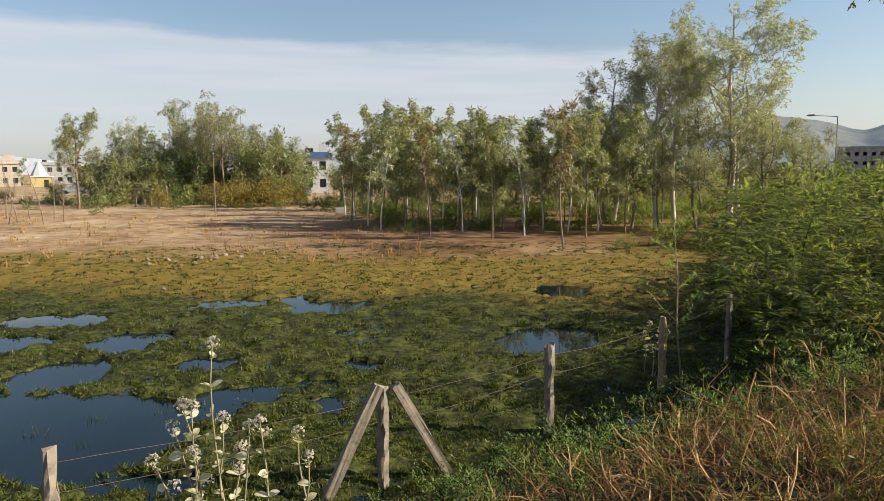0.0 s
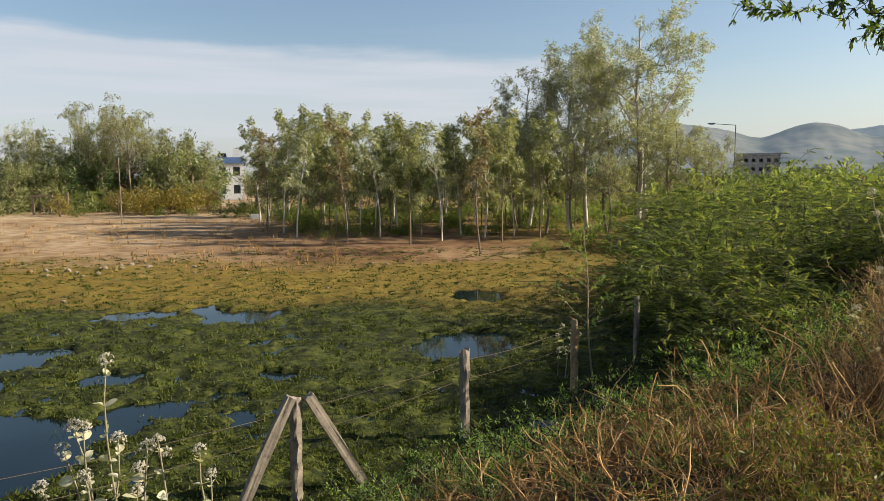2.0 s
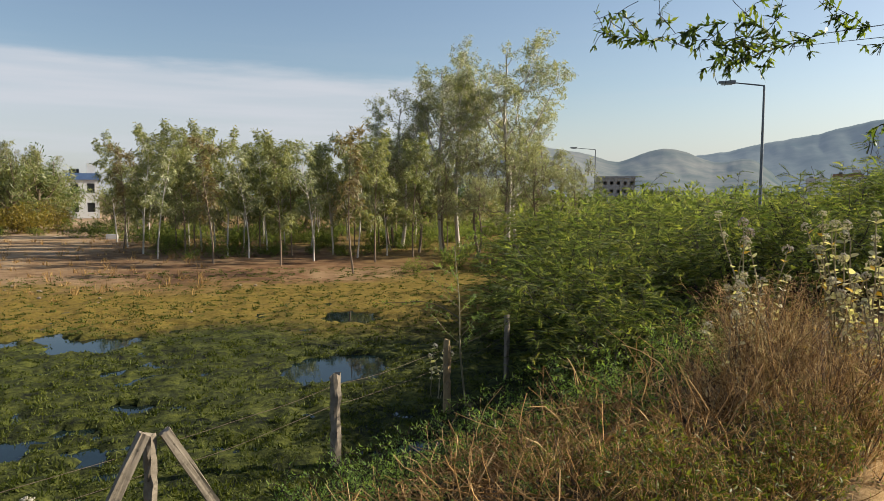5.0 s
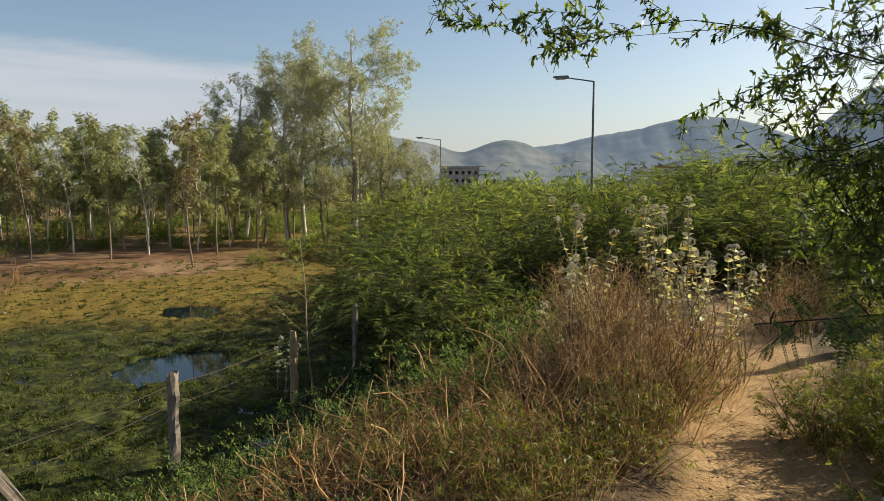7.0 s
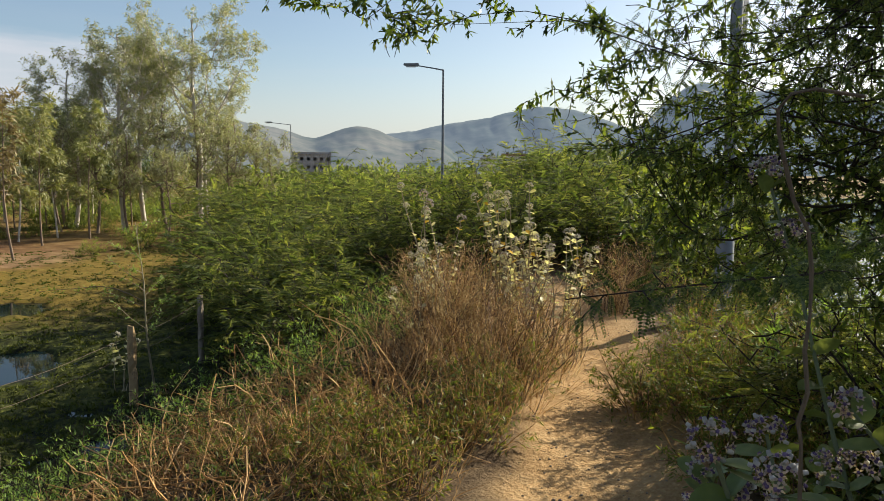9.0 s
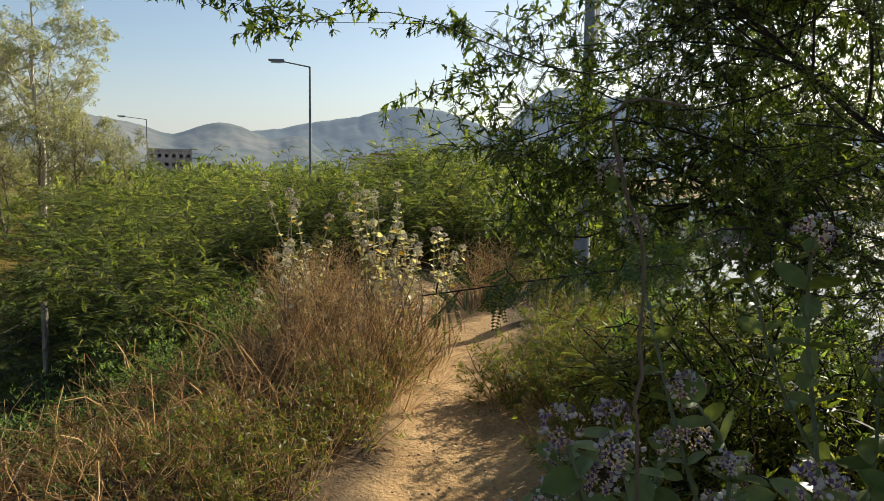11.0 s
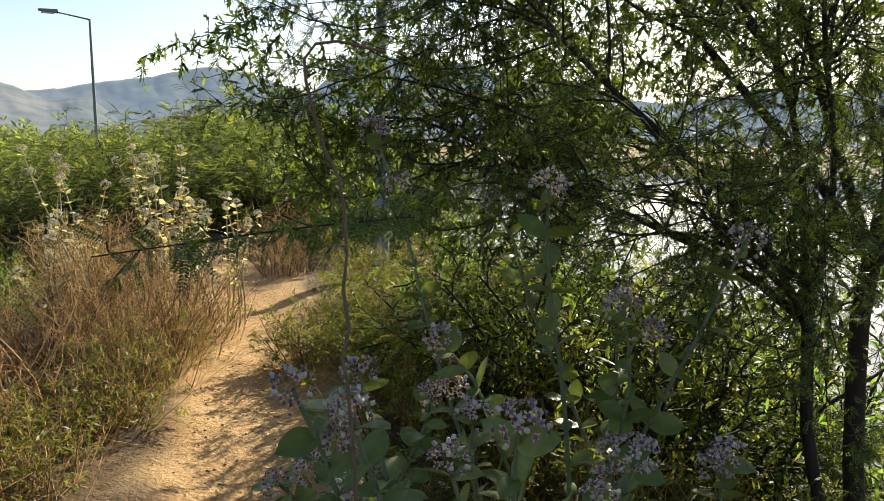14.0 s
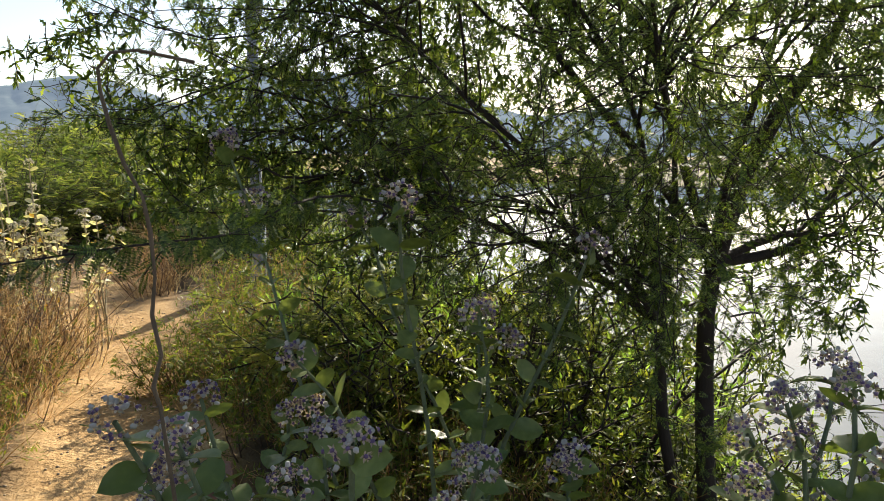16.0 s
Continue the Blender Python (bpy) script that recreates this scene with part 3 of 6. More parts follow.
def build_ground():
    az = np.radians(np.concatenate([np.arange(-40, 112, 0.4), np.arange(112, 318, 4.0)]))
    r = np.concatenate([np.linspace(0.12, 5, 60, endpoint=False), 5 * np.exp(np.arange(0, 2.1, 0.0122)), 41 * np.exp(np.arange(0.03, 4.75, 0.055))])
    A, R = np.meshgrid(az, r, indexing="ij")
    x, y = R * np.sin(A) + 0.3, R * np.cos(A)
    z = ground_z(x, y)
    na, nr = A.shape
    v = np.stack([x, y, z], -1).reshape(-1, 3)
    i, j = np.meshgrid(np.arange(na), np.arange(nr - 1), indexing="ij")
    k = (i + 1) % na
    f = np.stack([i * nr + j, i * nr + j + 1, k * nr + j + 1, k * nr + j], -1).reshape(-1, 4)
    centre = len(v)
    v = np.concatenate([v, [[0.3, 0, gz(0.3, 0)]]])
    ii = np.arange(na)
    t = np.stack([ii * nr, ((ii + 1) % na) * nr, np.full(na, centre)], -1)
    ob = new("ground", mesh_of("ground", v, [f, t], GROUND, True))
    x, y = v[:, 0].astype(float), v[:, 1].astype(float)
    a, l = bank_coords(x, y)
    wob = fbm(x * 0.25, y * 0.25, 4, 21) - 0.5
    wob2 = fbm(x * 2.2, y * 2.2, 3, 22) - 0.5
    green = np.maximum(step(l + wob * 1.5, 5.0, 6.4), step(-l, 20, 30))
    d = y + 0.12 * x + wob * 9 + wob2 * 1.5
    olive = step(d, 17.5, 24.0) * green
    east = step(x - 0.12 * y, 2.0, 9.0)
    soil = step(d - east * 5.5 + wob2 * 3, 28.0, 33.5) * green * (1 - 0.75 * step(x - 0.10 * y + wob * 6, 1.0, 9.0)) * (1 - 0.5 * step(y, 46, 54) * step(x, -8, -3))
    soil = np.maximum(soil, step(-l, 25, 40) * 0.25)
    lp = l + 0.58 - 0.2 * (1 - step(a, 1.5, 3.5)) + wob * 0.4 + wob2 * 0.3
    sand = (1 - step(np.abs(lp), 0.42, 0.66)) * step(a, -6, -2) * (1 - step(a, 9.5, 11.5))
    col = np.stack([green, soil, sand, olive], -1).astype(np.float32)
    ob.data.color_attributes.new("zone", "FLOAT_COLOR", "POINT").data.foreach_set("color", col.ravel())
    return tagged(ob, "earth bank with a sandy path above a marshy green field", "ground", kind="structure")


build_ground()


def sheet(name, x0, x1, y0, y1, z, material, label):
    ob = new(name, mesh_of(name, [(x0, y0, z), (x1, y0, z), (x1, y1, z), (x0, y1, z)], np.array([(0, 1, 2, 3)]), material))
    return tagged(ob, label, "water", kind="structure")


def build_waters():
    sheet("pool_water", -14, 8, 7.5, 26, WATER_Z, POND, "still dark pools of marsh water reflecting the sky")
    c = [UA * a + UL * l for a, l in ((-400, -3.0), (700, -3.0), (700, -900), (-400, -900))]
    ob = new("lake_water", mesh_of("lake_water", [(*p, LAKE_Z) for p in c], np.array([(0, 1, 2, 3)]), LAKE))
    tagged(ob, "bright glittering lake beside the bank", "water", kind="structure")


build_waters()

# ---- distance ----


def build_hill(name, az0, az1, dist, depth, profile, material, label, seed):
    """A ridge round the horizon: profile gives the skyline's height in degrees by bearing."""
    n, m = int((az1 - az0) * 5), 26
    az = np.linspace(az0, az1, n)
    top = profile(az) + (fbm(az * 0.9, az * 0, 4, seed) - 0.5) * 0.18 + (fbm(az * 5, az * 0, 3, seed + 3) - 0.5) * 0.05
    ends = step(az, az0, az0 + 4) * (1 - step(az, az1 - 4, az1))
    top = np.maximum(top * ends, 0.02)
    H = np.tan(np.radians(top)) * dist + 1.6
    s = np.linspace(0, 1, m)
    A, S = np.meshgrid(az, s, indexing="ij")
    D = dist - depth * (1 - S)
    gully = fbm(A * 0.45 + S * 1.2, S * 2.2 + A * 0.1, 5, seed + 7)
    Z = H[:, None] * S ** 1.25 * (1 + 0.9 * (gully - 0.5) * S * (1 - S) * 2) - 3.0 * (1 - S)
    v = np.stack([D * np.sin(np.radians(A)), D * np.cos(np.radians(A)), Z], -1)
    backrow = np.stack([(dist + 150) * np.sin(np.radians(az)), (dist + 150) * np.cos(np.radians(az)), np.full(n, -5.0)], -1)
    v = np.concatenate([v, backrow[:, None]], 1)
    m += 1
    i, j = np.meshgrid(np.arange(n - 1), np.arange(m - 1), indexing="ij")
    f = np.stack([i * m + j, i * m + j + 1, (i + 1) * m + j + 1, (i + 1) * m + j], -1).reshape(-1, 4)
    ob = new(name, mesh_of(name, v.reshape(-1, 3), f[:, ::-1], material, True))
    tagged(ob, label, "hill", kind="structure")


def bumps(*abc):
    return lambda az: sum((h * np.exp(-((az - c) / w) ** 2)) ** 7 for c, w, h in abc) ** (1 / 7)


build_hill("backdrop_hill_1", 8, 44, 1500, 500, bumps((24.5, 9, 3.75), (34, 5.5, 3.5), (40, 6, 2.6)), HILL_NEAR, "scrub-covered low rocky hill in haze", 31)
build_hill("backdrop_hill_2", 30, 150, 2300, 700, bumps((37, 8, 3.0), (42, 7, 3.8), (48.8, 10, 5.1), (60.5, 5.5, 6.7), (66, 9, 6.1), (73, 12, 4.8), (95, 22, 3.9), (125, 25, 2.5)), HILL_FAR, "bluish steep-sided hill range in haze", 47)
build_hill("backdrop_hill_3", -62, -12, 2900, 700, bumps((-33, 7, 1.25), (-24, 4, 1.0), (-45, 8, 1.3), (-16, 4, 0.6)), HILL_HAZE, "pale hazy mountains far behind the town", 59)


def building(name, az, dist, width, floors, material, label, bays=5, deep=9.0, trim=None, open_frame=False, turn=0.0, base=-2.0, storey=3.1):
    """A flat-roofed block with recessed windows on the side that faces the bank."""
    a = radians(az)
    top = thing(name, dist * math.sin(a), dist * math.cos(a), base, label, "building", "distant buildings", turn=-az + turn)
    h = floors * storey
    bw = width / bays
    bm = bmesh.new()
    for fl in range(floors):
        z0 = fl * storey
        box(bm, -width / 2, width / 2, 0, 0.3, z0, z0 + 0.95)
        box(bm, -width / 2, width / 2, 0, 0.3, z0 + 2.35, z0 + storey)
        for b in range(bays + 1):
            x = -width / 2 + b * bw
            w = bw * 0.26
            box(bm, max(-width / 2, x - w), min(width / 2, x + w), 0.002, 0.298, z0 + 0.95, z0 + 2.35)
    box(bm, -width / 2, -width / 2 + 0.3, 0.3, deep, 0, h)
    box(bm, width / 2 - 0.3, width / 2, 0.3, deep, 0, h)
    box(bm, -width / 2, width / 2, deep, deep + 0.3, 0, h)
    part("wall", bm, material, top)
    bm = bmesh.new()
    box(bm, -width / 2 - 0.25, width / 2 + 0.25, -0.25, deep + 0.5, h, h + 0.25)
    for x0, x1, y0, y1 in ((-width / 2, width / 2, 0, 0.2), (-width / 2, width / 2, deep + 0.1, deep + 0.3), (-width / 2, -width / 2 + 0.2, 0.2, deep + 0.1), (width / 2 - 0.2, width / 2, 0.2, deep + 0.1)):
        box(bm, x0, x1, y0, y1, h + 0.25, h + 1.0)
    part("roof", bm, trim or material, top)
    if not open_frame:
        for fl in range(floors):
            for b in range(bays):
                x = -width / 2 + (b + 0.5) * bw
                bm = bmesh.new()
                box(bm, x - bw * 0.24, x + bw * 0.24, 0.18, 0.24, fl * storey + 0.95, fl * storey + 2.35)
                part("window", bm, DARK_GAP, top)
        bm = bmesh.new()
        box(bm, width * 0.15, width * 0.4, deep * 0.3, deep * 0.7, h + 0.25, h + 2.6)
        part("stair_head", bm, material, top)
        bm = bmesh.new()
        bmesh.ops.create_cone(bm, cap_ends=True, segments=14, radius1=0.8, radius2=0.7, depth=1.5, matrix=Matrix.Translation((-width * 0.25, deep * 0.5, h + 1.0)))
        part("water_tank", bm, DARK_GAP, top)
    else:
        for fl in range(floors):
            bm = bmesh.new()
            box(bm, -width / 2 + 0.3, width / 2 - 0.3, 0.3, deep, fl * storey + 2.9, fl * storey + 3.08)
            part("floor_slab", bm, material, top)
    return top


def build_town():
    building("apartment_block", -32.0, 230, 12, 2, CREAM_WALL, "pale cream flat-roofed apartment block beyond the field", 5)
    building("apartment_block", -33.8, 250, 15, 3, WHITE_WALL, "white multi-storey block beyond the field", 4)
    building("apartment_block", -28.4, 260, 11, 2, GREY_CONCRETE, "grey concrete block of flats beyond the field", 4)
    building("apartment_block", -26.0, 300, 18, 2, CREAM_WALL, "cream block of flats behind trees", 6)
    building("white_building", -9.9, 120, 4.4, 2, WHITE_WALL, "white rendered building with blue windows behind trees", 2, trim=BLUE_PAINT, storey=2.9)
    building("white_building", 11.2, 130, 3.4, 3, WHITE_WALL, "tall white building glimpsed between tree trunks", 1, storey=3.6)
    building("white_building", 5.5, 150, 14, 1, WHITE_WALL, "low white building glimpsed behind the grove", 4)
    building("white_building", -3.0, 160, 12, 1, CREAM_WALL, "low pale building glimpsed behind the grove", 4)
    building("unfinished_building", 30.4, 320, 17, 3, GREY_CONCRETE, "unfinished grey concrete frame building", 6, open_frame=True, base=-2.0, storey=3.6)
    building("low_building", 33.8, 330, 15, 1, GREY_CONCRETE, "long low grey building behind bushes", 5, base=-2.0, storey=4.5)
    # pale walls, taken whiter so that distance haze is in their colour
    building("town_building", 46.4, 300, 10, 2, WHITE_WALL, "pale building with brick-red trim behind bushes", 3, trim=RED_WALL, base=-2.0, storey=5.2)
    building("town_building", 44.4, 320, 7, 1, WHITE_WALL, "low white store house behind bushes", 2, base=-2.0, storey=9.5)
    # small white shrine with a pointed roof and a yellow wall
    a, d = radians(-29.2), 218
    top = thing("shrine", d * math.sin(a), d * math.cos(a), -2.0, "small white shrine with pointed roof and yellow wall", "shrine", turn=29.6)
    bm = bmesh.new()
    box(bm, -2.6, 2.6, 0, 5, 0, 2.6)
    part("wall", bm, YELLOW_WALL, top, "yellow wall")
    bm = bmesh.new()
    bmesh.ops.create_cone(bm, cap_ends=True, segments=8, radius1=2.3, radius2=0.25, depth=4.2, matrix=Matrix.Translation((-0.6, 2.5, 4.7)))
    part("spire", bm, WHITE_WALL, top, "white pointed spire")
    bm = bmesh.new()
    box(bm, -2.9, 2.9, -0.3, 5.3, 2.6, 2.9)
    part("roof", bm, WHITE_WALL, top)
    bm = bmesh.new()
    box(bm, 0.4, 1.5, -0.04, 0.05, 0, 1.9)
    part("door", bm, DARK_GAP, top)
    # parked car beside it
    a, d = radians(-27.2), 140
    top = thing("car", d * math.sin(a), d * math.cos(a), -2.0, "pale silver car parked at the field's edge", "car", turn=20)
    bm = bmesh.new()
    box(bm, -2.1, 2.1, -0.85, 0.85, 0.3, 0.85)
    box(bm, -1.2, 1.4, -0.75, 0.75, 0.85, 1.45)
    bmesh.ops.bevel(bm, geom=bm.edges[:], offset=0.12, segments=2, affect="EDGES")
    part("body", bm, TIN, top)
    for x in (-1.3, 1.3):
        for y in (-0.8, 0.8):
            bm = bmesh.new()
            bmesh.ops.create_cone(bm, cap_ends=True, segments=14, radius1=0.32, radius2=0.32, depth=0.2, matrix=pose(x, y, 0.32, 90))
            part("wheel", bm, DARK_GAP, top)


build_town()


def street_lamp(x, y, z, height, arm, turn, label):
    """A slim tapered steel pole with one arm and a flat lantern."""
    top = thing("street_lamp", x, y, z, label, "street lamp", "street lamps", turn=turn)
    part_np("pole", tube([(0, 0, 0), (0, 0, height * 0.5), (0, 0, height)], [0.11, 0.085, 0.06], 10), STEEL, top, smooth=True)
    part_np("arm", tube([(0, 0, height - 0.03), (-arm * 0.5, 0, height + 0.10), (-arm, 0, height + 0.22)], [0.045, 0.04, 0.035], 8), STEEL, top, smooth=True)
    bm = bmesh.new()
    vs = box(bm, -arm - 0.85, -arm + 0.1, -0.15, 0.15, height + 0.16, height + 0.36)
    for v in vs:
        if v.co.x < -arm - 0.5:
            v.co.y *= 0.7
            v.co.z = height + 0.22 + (v.co.z - height - 0.16) * 0.6
    bmesh.ops.bevel(bm, geom=bm.edges[:], offset=0.03, segments=2, affect="EDGES")
    part("lantern", bm, LAMP_HEAD, top)
    bm = bmesh.new()
    box(bm, -arm - 0.7, -arm - 0.1, -0.09, 0.09, height + 0.12, height + 0.18)
    part("lamp_glass", bm, LAMP_GLASS, top)
    bm = bmesh.new()
    box(bm, -0.2, 0.2, -0.2, 0.2, -0.3, 0.12)
    part("base", bm, GREY_CONCRETE, top)
    return top


def build_lamps():
    street_lamp(29.5, 33.9, -0.4, 8.25, 1.6, -38, "tall grey street lamp with a single arm above bushes")
    street_lamp(49.0, 88.6, -0.4, 8.3, 2.6, -28, "distant grey street lamp with a single arm")
    # a stouter pole beside the path
    x, y = 7.85, 3.95
    z = gz(x, y)
    top = thing("utility_pole", x, y, z, "stout grey painted steel pole behind mesquite branches", "pole")
    part_np("shaft", tube([(0, 0, -0.2), (0, 0, 2.2), (0, 0, 4.5), (0, 0, 8.0)], [0.066, 0.064, 0.060, 0.05], 14), STEEL, top, smooth=True)
    part_np("collar", tube([(0, 0, 0.0), (0, 0, 0.9), (0, 0, 0.95)], [0.095, 0.095, 0.066], 14), STEEL, top, smooth=True)
    bm = bmesh.new()
    box(bm, 0.1, 0.22, -0.02, 0.02, 3.1, 3.8)
    bmesh.ops.bevel(bm, geom=bm.edges[:], offset=0.015, segments=1, affect="EDGES")
    part("bracket", bm, LAMP_HEAD, top)


build_lamps()

# ---- trees of the grove ----


def gum_tree(seed, height, spread, leaf, bark, leaves, clear=0.35, leaf_size=0.26, lean=0.05, limbs=16, name="gum_tree", label="slender eucalyptus tree with a bare pale trunk", category="tree", group="eucalyptus grove"):
    """A slender gum: bare trunk below, rising limbs, hanging narrow leaves in loose clumps."""
    rng = np.random.default_rng(seed)
    top = thing(name, 0, 0, -50, label, category, group)
    trunk = limb(rng, (0, 0, -0.15), (lean * rng.normal(), lean * rng.normal(), 1), height, 0.0085 * height, 12 if height > 9 else 10, 0.035, 0.05, 0.15)
    wood, fine = [trunk], []
    for k in range(limbs):
        t = clear + (1 - clear) * (k + rng.random()) / limbs
        n = len(trunk[0]) - 1
        i = min(int(t * n), n - 1)
        p = trunk[0][i] + (trunk[0][i + 1] - trunk[0][i]) * (t * n - i)
        ang = rng.random() * 2 * math.pi
        up = (0.9 if height < 9 else 0.55) + 0.7 * rng.random()
        d = (math.cos(ang), math.sin(ang), up)
        ln = spread * (1.15 - 0.75 * abs(t - 0.55)) * (0.6 + 0.6 * rng.random())
        b = limb(rng, p, d, ln, trunk[1][i] * 0.55, 6, 0.13, 0.05)
        wood.append(b)
        subs = offshoots(rng, b, 4, ln * 0.45, trunk[1][i] * 0.2, 0.8, 0.3, 0.25, -0.02, 3)
        fine += subs
        fine.append((b[0][3:], b[1][3:]))
        if ln > 1.9:
            fine += sprouts(rng, subs, 2, ln * 0.25, 0.01, 0.9, 0.3, 0.3, -0.05, 3)
    part_np("trunk", tube(trunk[0], trunk[1], 8), bark, top, smooth=True)
    part_np("branchwork", tubes(wood[1:] + fine, 3, 0.008), bark, top, smooth=True, kind="stuff")
    total = sum(np.linalg.norm(np.diff(b[0], axis=0), axis=1).sum() for b in fine)
    P, D = leaf_places(rng, fine, leaves / total, 0.25)
    P = P + rng.normal(size=P.shape) * 0.09
    D = D + np.array((0, 0, -0.8))
    part_np("crown", scatter(*BLADE_LEAF, P, D, rng.normal(size=P.shape), leaf_size * (0.6 + 0.8 * rng.random(len(P)))), leaf, top, kind="stuff")
    return top


def place(src, x, y, size=1.0, turn=None, rng=random, sink=0.0, label="", flat=1.0):
    ob = copy_thing(src, pose(x, y, gz(x, y) - sink, 0, 0, rng.uniform(0, 360) if turn is None else turn))
    ob.scale = (size, size, size * flat)
    if label:
        tagged(ob, label)
    return ob


def drop(*sources):
    """Takes the patterns away once their copies stand."""
    for s in sources:
        for o in (*s.children_recursive, s):
            bpy.data.objects.remove(o)


def build_grove():
    rnd = random.Random(5)
    G = [gum_tree(100, 6.6, 1.35, GUM_LEAF, GUM_BARK, 2600, 0.28, 0.25, limbs=15), gum_tree(101, 6.9, 1.5, GUM_LEAF, GUM_BARK_DARK, 2900, 0.22, 0.25, limbs=15),
         gum_tree(102, 6.0, 1.1, GUM_GREY, GUM_BARK, 900, 0.36, 0.26, limbs=13), gum_tree(103, 6.3, 1.1, GUM_BROWN, GUM_BARK_DARK, 850, 0.32, 0.26, limbs=13)]
    names = ["slender eucalyptus tree with a bare pale trunk", "leafy eucalyptus tree with a brown trunk", "thin grey-leaved young eucalyptus tree", "sparse eucalyptus tree with browning leaves"]
    front = [(-3.72, 44.3), (-0.58, 40.9), (0.2, 45.3), (2.9, 38.8), (6.04, 34.1), (4.9, 40.8), (2.6, 46.0), (-2.3, 46.5), (9.7, 43.2), (8.2, 39.5), (-6.3, 50.0), (-1.4, 48.5), (1.4, 43.5), (4.0, 44.5), (6.6, 45.0), (7.6, 42.0), (10.9, 41.5), (-4.9, 48.0), (5.6, 48.5)]
    kinds = [2, 3, 0, 1, 3, 2, 0, 1, 0, 1, 3, 0, 2, 1, 0, 2, 1, 0, 2]
    for (x, y), k in zip(front, kinds):
        place(G[k], x, y, rnd.uniform(0.92, 1.1), None, rnd, label=names[k])
    for row, (y0, n) in enumerate(((51, 15), (57, 13), (66, 10))):
        for i in range(n):
            az = -8.0 + 26.0 * (i + rnd.uniform(0.15, 0.85)) / n
            y = y0 + rnd.uniform(-2.5, 2.5)
            k = rnd.choice((0, 1, 1, 0, 2))
            place(G[k], y * math.tan(radians(az)), y, rnd.uniform(0.85, 1.2) * (0.92 + 0.09 * row), None, rnd, label=names[k])
    # trees behind the brown field
    H = [gum_tree(104, 10.5, 2.7, GUM_LEAF, GUM_BARK, 3600, 0.2, 0.27, limbs=18), gum_tree(105, 10.8, 2.9, GUM_LEAF, GUM_BARK_DARK, 3800, 0.18, 0.27, limbs=18), gum_tree(106, 9.5, 2.4, GUM_GREY, GUM_BARK, 2400, 0.28, 0.22, limbs=16)]
    for az, y, s, k in ((-22.8, 85, 1.55, 2), (-23.8, 88, 1.5, 2), (-20.4, 86, 1.5, 0), (-15.6, 90, 1.55, 1), (-19.6, 92, 1.7, 1), (-18.2, 90, 1.75, 0), (-6.8, 62, 0.95, 3), (-30.5, 90, 0.9, 2), (-33, 95, 0.8, 2)):
        place(H[k] if s > 1.3 else G[k], y * math.tan(radians(az)), y, s * 0.64 if s > 1.3 else s, None, rnd, label=names[k])
    drop(*G, *H)
    B = [broad_tree(120, 6.0, 3.2, DARK_TREE, 3600, 0.29), broad_tree(121, 5.0, 2.6, OLIVE_TREE, 1900, 0.30), broad_tree(122, 5.6, 3.2, GUM_LEAF, 3600, 0.28)]
    lab = ["dark dense broad-leaved tree at the field's edge", "olive-yellow bushy tree at the field's edge", "rounded grey-green tree at the field's edge"]
    for az, y, s, k in ((-21.0, 84, 1.5, 0), (-24.5, 80, 1.2, 2), (-26.0, 84, 1.1, 2), (-22.6, 82, 1.3, 2), (-18.8, 88, 1.7, 0), (-14.6, 84, 1.6, 2), (-12.6, 86, 1.6, 2), (-13.4, 92, 1.7, 0), (-12.4, 90, 1.3, 2), (-17.0, 90, 1.8, 2), (-19.8, 90, 1.7, 2), (-15.8, 92, 1.7, 2), (-22.0, 94, 1.5, 0), (-16.0, 76, 0.72, 1), (-17.8, 74, 0.7, 1), (-13.9, 75, 0.7, 1), (-21.6, 72, 0.6, 1), (-11.5, 80, 0.8, 1),
                        (-12.2, 98, 0.85, 2), (-8.0, 80, 1.05, 2), (-24.0, 95, 1.1, 0), (-25.2, 88, 1.5, 0), (-23.4, 90, 1.55, 2), (-20.6, 92, 1.75, 0), (-14.0, 88, 1.75, 0), (-11.9, 90, 1.45, 0), (-28.5, 92, 0.6, 2), (-31.5, 88, 0.45, 0), (-6.5, 76, 1.1, 2), (-4.6, 78, 1.15, 0), (-2.6, 76, 1.2, 2), (-0.5, 78, 1.25, 0), (1.6, 76, 1.3, 0), (3.8, 78, 1.3, 2), (6.0, 76, 1.35, 0), (8.2, 77, 1.3, 2), (12.5, 78, 1.35, 0), (14.8, 74, 1.4, 2), (17, 72, 1.45, 0), (19.5, 70, 1.4, 2), (22, 74, 1.2, 2), (24.5, 76, 1.0, 2)):
        place(B[k], y * math.tan(radians(az)), y, s, None, rnd, label=lab[k])
    drop(*B)


